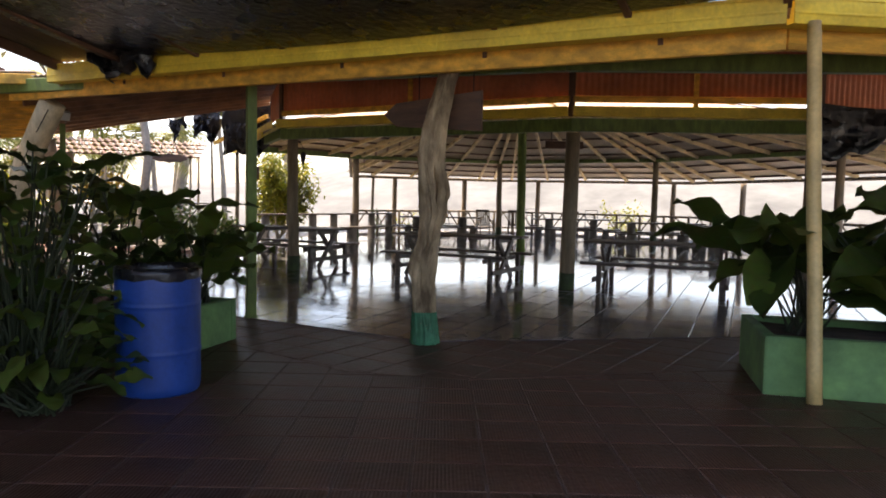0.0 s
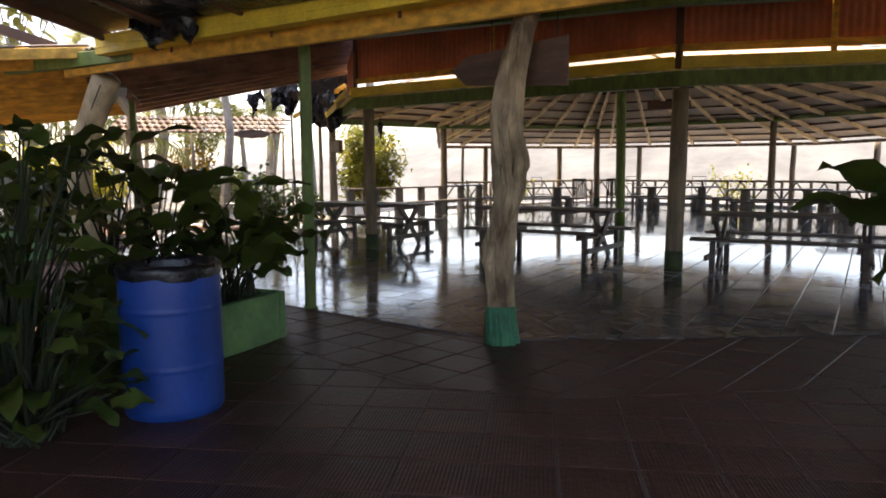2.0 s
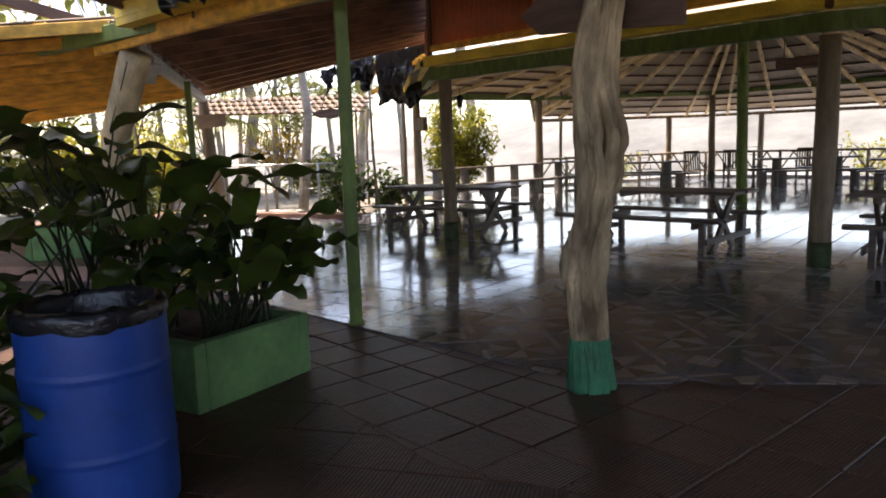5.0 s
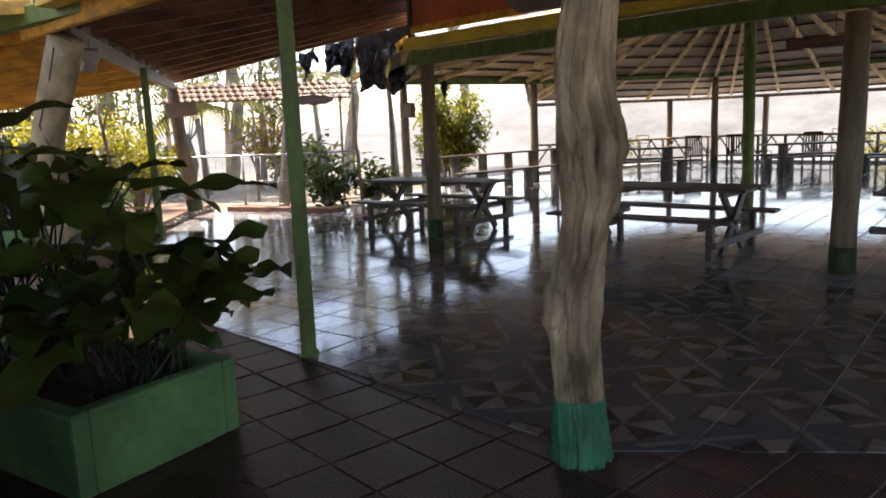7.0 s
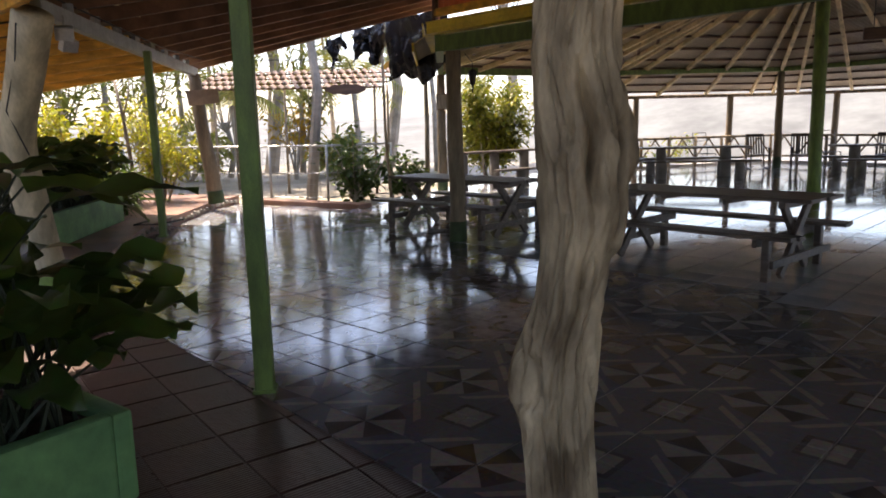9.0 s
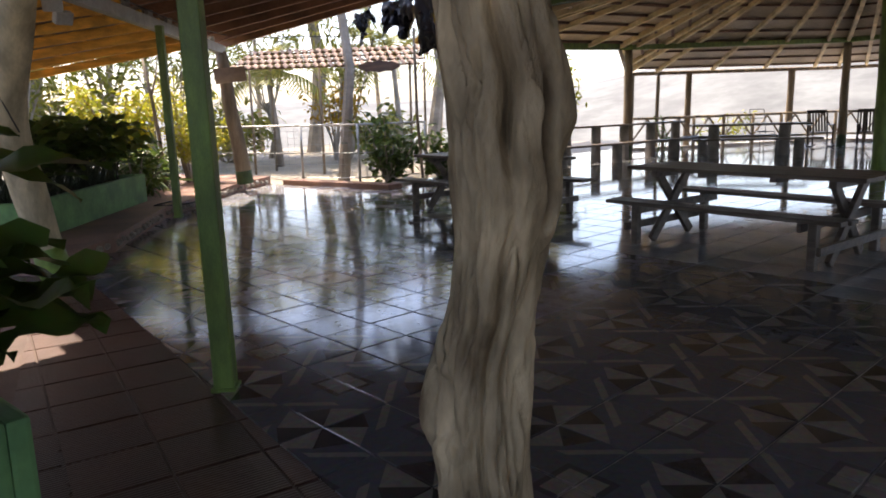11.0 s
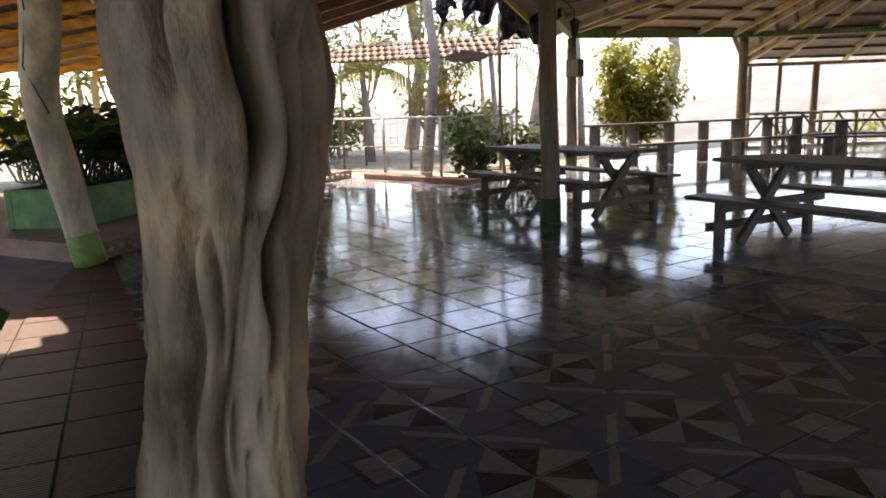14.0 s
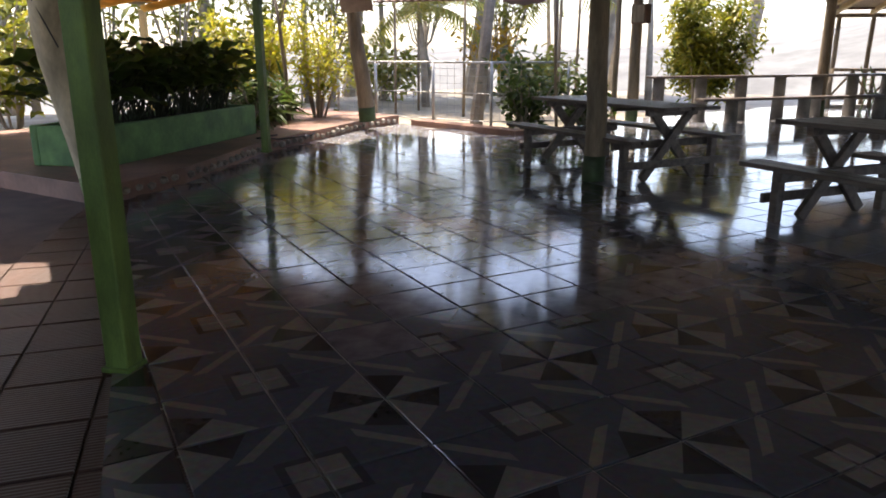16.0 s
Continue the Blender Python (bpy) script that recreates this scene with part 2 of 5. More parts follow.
M_TRUNK = mat("grey_palm_trunk", (0.34, 0.29, 0.23), 0.9, var=0.3, scale=3, grain=20, bump=0.5)
# brown of the added entrance walls, picked for its warm bounce light
M_WALL = mat("added_wall_brown", (0.34, 0.23, 0.14), 0.85, var=0.25, scale=1.5, grain=20, bump=0.3)
M_WHITE = mat("white_plaster", (0.72, 0.70, 0.66), 0.8, var=0.12, scale=2, grain=20)
M_LAMP = mat("lamp_body", (0.55, 0.55, 0.52), 0.4, var=0.1)
M_METALCHAIR = mat("grey_metal_frame", (0.2, 0.2, 0.2), 0.4, metal=0.8, var=0.1, bump=0.0)

# ---------------- mesh helpers ----------------


def smooth(me, on=True):
    me.polygons.foreach_set("use_smooth", [on] * len(me.polygons))


def part(name, bm, material, parent=None, label="", soft=False):
    me = bpy.data.meshes.new(name)
    bm.to_mesh(me)
    bm.free()
    me.materials.append(material)
    if soft:
        smooth(me)
    ob = new(name, me)
    if parent:
        ob.parent = parent
    if label:
        tagged(ob, label)
    return ob


def thing(name, label, category, m=None, group="", kind=""):
    ob = new(name)
    if m is not None:
        ob.matrix_basis = m
    return tagged(ob, label, category, group, kind)


def add_box(bm, size, m=None, bevel=0.006, seg=1):
    r = bmesh.ops.create_cube(bm, size=1.0, matrix=Matrix.Diagonal((*size, 1)))
    vs = r["verts"]
    if bevel:
        es = list({e for v in vs for e in v.link_edges})
        q = bmesh.ops.bevel(bm, geom=es, offset=min(bevel, min(size) * 0.4), segments=seg, affect='EDGES', profile=0.6)
        vs = list({v for f in q["faces"] for v in f.verts} | {v for v in vs if v.is_valid})
    if m is not None:
        bmesh.ops.transform(bm, matrix=m, verts=vs)
    return vs


def box(size, m=None, bevel=0.006, seg=1):
    bm = bmesh.new()
    add_box(bm, size, m, bevel, seg)
    return bm


def beam_m(a, b, roll=0.0):
    """Pose whose x axis runs from a to b, at the middle; z stays up as far as it can."""
    a, b = Vector(a), Vector(b)
    x = (b - a).normalized()
    up = Vector((0, 0, 1)) if abs(x.z) < 0.95 else Vector((0, 1, 0))
    y = up.cross(x).normalized()
    z = x.cross(y)
    m = Matrix((x, y, z)).transposed().to_4x4()
    m.translation = (a + b) / 2
    return m @ Matrix.Rotation(roll, 4, 'X')


def beam(a, b, w, h, bevel=0.006, ext=0.0):
    """A board from a to b, w wide and h high, about its middle line."""
    return box(((Vector(b) - Vector(a)).length + 2 * ext, w, h), beam_m(a, b), bevel)


def tube(points, radii, sides=10, cap=True, wob=0.0, seed=0, squash=1.0):
    """A tapered round limb along points; wob: unevenness."""
    bm = bmesh.new()
    rg = random.Random(seed)
    pts = [Vector(p) for p in points]
    rings = []
    ref = None
    for i, p in enumerate(pts):
        d = (pts[min(i + 1, len(pts) - 1)] - pts[max(i - 1, 0)]).normalized()
        if ref is None:
            ref = Vector((1, 0, 0)) if abs(d.x) < 0.8 else Vector((0, 1, 0))
        u = (ref - d * ref.dot(d)).normalized()
        ref = u
        v = d.cross(u)
        ring = []
        for k in range(sides):
            a = 2 * math.pi * k / sides
            r = radii[i] * (1 + wob * noise.noise(Vector((math.cos(a) * 1.3 + seed, math.sin(a) * 1.3, p.z * 1.4))))
            ring.append(bm.verts.new(p + u * math.cos(a) * r + v * math.sin(a) * r * squash))
        rings.append(ring)
    for a, b in zip(rings, rings[1:]):
        for k in range(sides):
            bm.faces.new((a[k], a[(k + 1) % sides], b[(k + 1) % sides], b[k]))
    if cap:
        bm.faces.new(rings[0][::-1])
        bm.faces.new(rings[-1])
    return bm


def merge(*bms):
    out = bms[0]
    for b in bms[1:]:
        me = bpy.data.meshes.new("tmp")
        b.to_mesh(me)
        b.free()
        out.from_mesh(me)
        bpy.data.meshes.remove(me)
    return out


def corrugated(p0, p1, apex, material, name, parent, pitch=0.09, amp=0.014, top=None, steps=1, label=""):
    """A facet of corrugated sheet from the eave p0-p1 up to a point (apex) or to a line (top = two points)."""
    p0, p1 = Vector(p0), Vector(p1)
    L = (p1 - p0).length
    ex = (p1 - p0) / L
    if top:
        q0, q1 = Vector(top[0]), Vector(top[1])
    else:
        q0 = q1 = Vector(apex)
    nrm = ex.cross(q0 - p0).normalized()
    if nrm.z < 0:
        nrm = -nrm
    n = max(4, int(L / pitch * 4))
    verts, faces = [], []
    up = ((q0 + q1) / 2 - p0)
    up = (up - ex * up.dot(ex))
    H = up.length
    ey = up / H
    foot = min(0.97 * L, max(0.03 * L, (q0 - p0).dot(ex)))
    rise = q0 - (p0 + ex * foot)
    for i in range(n + 1):
        x = L * i / n
        # how far up the sheet runs at x
        h = max(0.001, min(x / foot, (L - x) / (L - foot)))
        off = nrm * amp * math.sin(2 * math.pi * x / pitch)
        for s in range(steps + 1):
            verts.append(p0 + ex * x + rise * h * s / steps + off)
    if top:
        verts = []
        for i in range(n + 1):
            s = i / n
            off = nrm * amp * math.sin(2 * math.pi * L * s / pitch)
            a, c = p0 + (p1 - p0) * s, q0 + (q1 - q0) * s
            for k in range(steps + 1):
                verts.append(a + (c - a) * k / steps + off)
    w = steps + 1
    for i in range(n):
        for s in range(steps):
            a = i * w + s
            faces.append((a, a + w, a + w + 1, a + 1))
    me = bpy.data.meshes.new(name)
    me.from_pydata([tuple(v) for v in verts], [], faces)
    me.materials.append(material)
    smooth(me)
    ob = new(name, me)
    md = ob.modifiers.new("thickness", 'SOLIDIFY')
    md.thickness = 0.003
    if parent:
        ob.parent = parent
    if label:
        tagged(ob, label)
    return ob

# ---------------- plan ----------------
GP, LOG, CREAM = Vector((0, 0, 0)), Vector((1.945, -1.55, 0)), Vector((4.62, -3.78, 0))
ND = (CREAM - GP).normalized()                 # run of the near beam
NN = Vector((ND.y, -ND.x, 0))                  # its side towards the entrance
if NN.y > 0:
    NN = -NN
WL, BENT, THIN = Vector((-3.32, 2.06, 0)), Vector((-5.63, 8.82, 0)), Vector((-3.94, 4.67, 0))
PA, PB, PC = Vector((-0.07, 5.75, 0)), Vector((4.65, 2.92, 0)), Vector((8.3, 2.05, 0))
FA, FB, FC = Vector((-0.28, 5.75, 0)), Vector((4.5, 2.40, 0)), Vector((8.15, 1.72, 0))
R0, R1, R2, R3, R4 = Vector((-2.05, 12.9, 0)), Vector((0.98, 16.6, 0)), Vector((6.8, 20.8, 0)), Vector((11.65, 16.4, 0)), Vector((13.6, 9.0, 0))
HUB = Vector((5.75, 11.6, 0))
FLOOR_EDGE = [(-3.36, 2.33), (0, -0.06), (1.95, -1.45), (2.3, -1.36), (4.4, -1.28), (5.6, -1.2), (16.5, -0.9), (18, 12), (15, 21), (9, 27), (2, 25.5), (-2.3, 13.5), (-2.9, 9.2), (-5.9, 10.1), (-5.85, 9.1), (-4.85, 5.5), (-3.75, 3.3)]


def inside(poly, x, y):
    c = False
    for (x0, y0), (x1, y1) in zip(poly, poly[1:] + poly[:1]):
        if (y0 > y) != (y1 > y) and x < (x1 - x0) * (y - y0) / (y1 - y0) + x0:
            c = not c
    return c


def slab(name, poly, z0, z1, material, label, category, kind="structure"):
    bm = bmesh.new()
    bot = [bm.verts.new((x, y, z0)) for x, y in poly]
    top = [bm.verts.new((x, y, z1)) for x, y in poly]
    bm.faces.new(top)
    bm.faces.new(bot[::-1])
    k = len(poly)
    for i in range(k):
        bm.faces.new((bot[i], bot[(i + 1) % k], top[(i + 1) % k], top[i]))
    bmesh.ops.recalc_face_normals(bm, faces=bm.faces[:])
    return tagged(part(name, bm, material), label, category, "", kind)


# ground, hills
bm = bmesh.new()
bmesh.ops.create_grid(bm, x_segments=60, y_segments=60, size=400)
for v in bm.verts:
    d = (Vector((v.co.x, v.co.y)) - Vector((4, 8))).length
    v.co.z = -0.06 if d < 26 else -0.06 - min(14.0, (d - 26) * 0.16) + 1.2 * noise.noise(v.co * 0.05)
tagged(part("ground", bm, M_GROUND, soft=True), "pale dry bare ground round the pavilion", "ground", "", "structure")
bm = bmesh.new()
rows = []
for j in range(7):
    row = []
    for i in range(97):
        a = 2 * math.pi * i / 96
        r = 190 + j * 28
        bearing = (90 - math.degrees(a) + 180) % 360 - 180
        rise = 0.7 + 4.3 / (1 + math.exp(-(bearing + 1) / 4.5)) * (1 if bearing < 70 else 0.5)
        top = 358 * math.tan(radians(rise)) + 3 * noise.noise(Vector((math.cos(a) * 6, math.sin(a) * 6, 2)))
        h = -16 + (1 - (1 - j / 6) ** 1.6) * (16 + top) + 1.5 * noise.noise(Vector((math.cos(a) * 30, math.sin(a) * 30, j)))
        row.append(bm.verts.new((r * math.cos(a), r * math.sin(a), h)))
    rows.append(row)
for a, b in zip(rows, rows[1:]):
    for i in range(96):
        bm.faces.new((a[i], a[i + 1], b[i + 1], b[i]))
tagged(part("backdrop", bm, M_HILL, soft=True), "hazy pale dry hillside far behind the pavilion", "hillside", "", "structure")

# floors: a bed of grout, the tiles lie on it at the end of the file
floor_hall = slab("floor", FLOOR_EDGE, -0.3, -0.004, M_GROUT, "glazed ceramic tile floor of the open pavilion, shiny", "floor")
BROWN = [(-3.5, 2.42), (0, -0.07), (1.95, -1.46), (2.3, -1.37), (4.4, -1.29), (5.6, -1.21), (12, -1.0), (12, -14), (-9, -14), (-9, 2.42)]
floor_walk = slab("pavement", BROWN, -0.31, -0.012, M_GROUTB, "dull brown ribbed outdoor tile walkway", "floor")

# ---------------- raised walkway, planters ----------------
LEDGE = [(-3.38, 2.1), (-3.75, 3.3), (-4.85, 5.5), (-5.85, 9.1), (-5.9, 10.15), (-9.5, 11.0), (-9.5, 2.1)]
ledge = slab("raised_walkway", LEDGE, -0.05, 0.17, M_WALKWAY, "brown raised walkway with a stone-studded edge", "walkway")
for (x0, y0), (x1, y1) in zip(LEDGE[:4], LEDGE[1:5]):
    L = math.hypot(x1 - x0, y1 - y0)
    for k in range(int(L / 0.19)):
        s = (k + 0.5) * 0.19 / L
        bm = bmesh.new()
        bmesh.ops.create_icosphere(bm, subdivisions=1, radius=1.0)
        for v in bm.verts:
            v.co *= 1 + 0.25 * noise.noise(v.co * 2 + Vector((k, x0, 0)))
        w = rnd.uniform(0.05, 0.075)
        bmesh.ops.transform(bm, matrix=pose(x0 + (x1 - x0) * s, y0 + (y1 - y0) * s, 0.085 + rnd.uniform(-0.02, 0.02), 0, 0, rnd.uniform(0, 90)) @ Matrix.Diagonal((w, w, w * 0.75, 1)), verts=bm.verts)
        part("stone", bm, M_STONE, ledge)
slab("low_kerb", [(-5.6, 10.15), (-2.85, 9.3), (-2.7, 9.62), (-5.55, 10.5)], -0.05, 0.09, M_WALKWAY, "low reddish concrete kerb before the fence", "kerb")


def planter(corner, dx, dy, a, b, h, name, label, wall=0.09):
    """A masonry trough: corner, its two unit side directions, their lengths and its height."""
    t = thing(name, label, "planter", pose(corner[0], corner[1], corner[2]))
    dx, dy = Vector((*dx, 0)).normalized(), Vector((*dy, 0)).normalized()
    m = Matrix((dx, dy, Vector((0, 0, 1)))).transposed().to_4x4()
    bm = bmesh.new()
    for cx, cy, sx, sy in ((a / 2, wall / 2, a, wall), (a / 2, b - wall / 2, a, wall), (wall / 2, b / 2, wall, b - 2 * wall), (a - wall / 2, b / 2, wall, b - 2 * wall)):
        add_box(bm, (sx + 0.004, sy + 0.004, h), m @ pose(cx, cy, h / 2), 0.022, 2)
    for v in bm.verts:
        v.co += Vector((noise.noise(v.co * 5), noise.noise(v.co * 5 + Vector((9, 0, 0))), 0)) * 0.006
    part("trough", bm, M_GREENW, t)
    bm = bmesh.new()
    bmesh.ops.create_grid(bm, x_segments=18, y_segments=18, size=0.5)
    for v in bm.verts:
        v.co.z = 0.03 * noise.noise(v.co * 9)
    bmesh.ops.transform(bm, matrix=m @ pose(a / 2, b / 2, h - 0.07) @ Matrix.Diagonal((a - 2 * wall, b - 2 * wall, 1, 1)), verts=bm.verts)
    part("soil", bm, M_SOIL, t, "dark crumbly soil")
    return t


def leaf_blade(bm, base, d, length, width, droop, twist=0.0, wave=0.06, seg=6):
    """One broad leaf: base, direction, curved down by droop, with a folded midrib and wavy rim."""
    d = Vector(d).normalized()
    side = d.cross(Vector((0, 0, 1)))
    side = side.normalized() if side.length > 1e-3 else Vector((1, 0, 0))
    side = Matrix.Rotation(twist, 3, d) @ side
    up = side.cross(d)
    p, cols = Vector(base), []
    ph = rnd.uniform(0, 6)
    for i in range(seg + 1):
        s = i / seg
        w = width * (math.sin(math.pi * min(1, s * 0.86 + 0.1)) ** 0.8) * (1 - 0.25 * s)
        if i == seg:
            w = width * 0.04
        wv = wave * width * math.sin(s * 11 + ph)
        cols.append((bm.verts.new(p - side * w * 0.5 + up * (0.12 * w + wv)), bm.verts.new(p), bm.verts.new(p + side * w * 0.5 + up * (0.12 * w - wv))))
        d = (d + Vector((0, 0, -droop / seg))).normalized()
        up = side.cross(d)
        p = p + d * length / seg
    for a, b in zip(cols, cols[1:]):
        bm.faces.new((a[0], a[1], b[1], b[0]))
        bm.faces.new((a[1], a[2], b[2], b[1]))


def broadleaf(name, x, y, z, n, height, size, label, spread=0.9, lean=(0, 0), material=None, category="plant", ratio=0.55, low=0.35, wave=0.11):
    t = thing(name, label, category, pose(x, y, z))
    leaves, stems = bmesh.new(), None
    for i in range(n):
        a = i * 2.4 + rnd.uniform(-0.4, 0.4)
        h = height * rnd.uniform(low, 1.0)
        rr = spread * rnd.uniform(0.15, 0.6)
        base = Vector((rnd.uniform(-0.12, 0.12), rnd.uniform(-0.12, 0.12), 0))
        tip = Vector((math.cos(a) * rr + lean[0] * h, math.sin(a) * rr + lean[1] * h, h))
        mid = (base + tip) / 2 + Vector((0, 0, 0.12 * h))
        st = tube([base, mid, tip], [0.012, 0.009, 0.006], 5, False)
        stems = st if stems is None else merge(stems, st)
        leaf_blade(leaves, tip, (math.cos(a), math.sin(a), rnd.uniform(0.1, 1.1)), size * rnd.uniform(0.7, 1.2), size * ratio * rnd.uniform(0.8, 1.15), rnd.uniform(0.4, 1.25), rnd.uniform(-0.6, 0.6), wave, 9)
    part("stem_growth", stems, M_STEM, t)
    part("leaves", leaves, material or M_LEAF, t, soft=True)
    return t


pl_dir, pl_left = (0.386, 0.92), (-0.92, 0.386)
planter((-0.31, -2.16, -0.012), pl_left, pl_dir, 1.7, 0.95, 0.42, "planter", "green-painted masonry planter beside the blue drum")
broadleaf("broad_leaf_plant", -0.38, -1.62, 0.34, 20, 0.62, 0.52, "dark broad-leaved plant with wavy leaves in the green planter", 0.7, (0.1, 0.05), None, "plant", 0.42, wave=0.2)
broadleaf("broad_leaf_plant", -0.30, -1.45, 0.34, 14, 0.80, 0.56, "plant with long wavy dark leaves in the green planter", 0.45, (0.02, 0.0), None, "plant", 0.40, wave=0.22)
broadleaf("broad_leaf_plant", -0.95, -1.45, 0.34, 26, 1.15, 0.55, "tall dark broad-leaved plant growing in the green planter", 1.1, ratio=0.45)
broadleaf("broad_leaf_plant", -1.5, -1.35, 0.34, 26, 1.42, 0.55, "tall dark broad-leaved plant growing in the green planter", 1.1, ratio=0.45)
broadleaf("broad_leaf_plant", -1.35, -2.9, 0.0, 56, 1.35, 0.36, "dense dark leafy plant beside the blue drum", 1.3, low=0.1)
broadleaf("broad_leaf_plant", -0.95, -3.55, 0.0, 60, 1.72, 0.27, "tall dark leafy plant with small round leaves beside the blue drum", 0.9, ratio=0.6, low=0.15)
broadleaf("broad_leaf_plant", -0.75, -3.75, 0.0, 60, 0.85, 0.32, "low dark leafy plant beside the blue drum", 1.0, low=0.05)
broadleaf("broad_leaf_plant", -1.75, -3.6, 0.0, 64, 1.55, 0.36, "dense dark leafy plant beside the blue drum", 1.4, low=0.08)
planter((4.39, -3.48, -0.012), (0.94, -0.34), (0.34, 0.94), 2.6, 1.15, 0.46, "planter", "green-painted masonry planter behind the cream post")
broadleaf("broad_leaf_plant", 5.0, -3.0, 0.38, 26, 0.95, 0.8, "dark broad-leaved plant growing in the green planter", 1.0)
broadleaf("broad_leaf_plant", 5.8, -3.2, 0.38, 28, 1.1, 0.8, "dark broad-leaved plant growing in the green planter", 1.1)
broadleaf("broad_leaf_plant", 6.4, -3.5, 0.38, 26, 1.15, 0.8, "dark broad-leaved plant growing in the green planter", 1.0)

# long planter on the raised walkway
d = Vector((-5.69 + 4.41, 6.16 - 2.81, 0))
L = d.length
d.normalize()
planter((-4.41, 2.81, 0.17), (d.x, d.y), (-d.y * -1 * -1, d.x), L, 0.9, 0.44, "planter", "long pale green masonry planter on the raised walkway")
for k in range(7):
    s = 0.3 + k * (L - 0.6) / 6
    p = Vector((-4.41, 2.81, 0)) + d * s + Vector((-d.y, d.x, 0)) * 0.45
    broadleaf("broad_leaf_plant", p.x, p.y, 0.53, 36, 0.85, 0.42, "dense dark leafy plant in the long planter", 0.8)

# ---------------- barrel ----------------


def barrel(x, y):
    t = thing("drum_barrel", "blue plastic drum bin with a black liner bag", "barrel", pose(x, y, -0.01) @ Matrix.Diagonal((1, 1, 1.05, 1)))
    prof = [(0.0, 0.0), (0.275, 0.0), (0.29, 0.02), (0.295, 0.06), (0.296, 0.08), (0.296, 0.268), (0.296, 0.278), (0.300, 0.29), (0.300, 0.300), (0.296, 0.312), (0.296, 0.322), (0.296, 0.593), (0.296, 0.603), (0.300, 0.615), (0.300, 0.625), (0.296, 0.637), (0.296, 0.647), (0.296, 0.80), (0.295, 0.81), (0.285, 0.84), (0.268, 0.84), (0.262, 0.2)]
    bm = bmesh.new()
    rings = []
    for r, z in prof:
        rings.append([bm.verts.new((max(r, 0.001) * math.cos(a), max(r, 0.001) * math.sin(a), z)) for a in [2 * math.pi * k / 40 for k in range(40)]])
    for a, b in zip(rings, rings[1:]):
        for k in range(40):
            bm.faces.new((a[k], a[(k + 1) % 40], b[(k + 1) % 40], b[k]))
    part("drum", bm, M_BLUE, t, soft=True)
    bm = bmesh.new()
    rings = []
    for j, (r, z) in enumerate([(0.25, 0.6), (0.258, 0.845), (0.272, 0.875), (0.302, 0.865), (0.306, 0.835), (0.302, 0.80)]):
        rings.append([bm.verts.new(((r + 0.012 * noise.noise(Vector((k * 0.9, j, 3)))) * math.cos(2 * math.pi * k / 40), (r + 0.012 * noise.noise(Vector((k * 0.9, j, 3)))) * math.sin(2 * math.pi * k / 40), z + 0.025 * noise.noise(Vector((k * 0.6, j * 0.7, 8))))) for k in range(40)])
    for a, b in zip(rings, rings[1:]):
        for k in range(40):
            bm.faces.new((a[k], a[(k + 1) % 40], b[(k + 1) % 40], b[k]))
    part("liner_bag", bm, M_PLASTIC, t, "black plastic liner bag folded over the rim", soft=True)


barrel(-0.17, -3.20)

# ---------------- posts ----------------


def square_post(name, x, y, z0, z1, w, label, material=None):
    t = thing(name, label, "post", pose(x, y, z0))
    bm = box((w, w, z1 - z0), pose(0, 0, (z1 - z0) / 2, 0, 0, 20), 0.006)
    part("shaft", bm, material or M_GREEN, t)
    part("base_plate", box((w * 1.25, w * 1.25, 0.025), pose(0, 0, 0.0125, 0, 0, 20), 0.004), M_GREEN, t)
    return t


def log_post(name, base, top, r0, r1, label, material=None, dip=0.0, dipmat=None, wob=0.10, seed=1, bends=0.03, sides=14, bow=(0, 0)):
    """A round wooden post with a slight sway; dip: height of the painted foot."""
    base, top = Vector(base), Vector(top)
    t = thing(name, label, "post", pose(*base))
    n = 12
    pts, rad = [], []
    for i in range(n + 1):
        s = i / n
        p = (top - base) * s
        p += Vector((noise.noise(Vector((s * 2.5, seed, 0))), noise.noise(Vector((s * 2.5, seed, 5))), 0)) * bends * math.sin(math.pi * s)
        p += Vector((bow[0], bow[1], 0)) * math.sin(math.pi * s)
        pts.append(p)
        rad.append(r0 + (r1 - r0) * s)
    part("trunk", tube(pts, rad, sides, True, wob, seed), material or M_LOG, t, soft=True)
    if dip:
        h = (top - base).length
        q, rr = [], []
        for i in range(4):
            s = dip / h * i / 3
            k = min(n - 1, int(s * n))
            f = s * n - k
            q.append(pts[k] + (pts[k + 1] - pts[k]) * f)
            rr.append((r0 + (r1 - r0) * s) + 0.004)
        part("painted_foot", tube(q, rr, sides, True, wob, seed), dipmat or M_DARKGREEN, t, "painted green foot", soft=True)
    return t


square_post("roof_post", 0, 0, 0, 2.73, 0.11, "square green-painted wooden post at the tile edge")
square_post("roof_post", THIN.x, THIN.y, 0.17, 2.62, 0.09, "slim square green-painted post on the raised walkway")


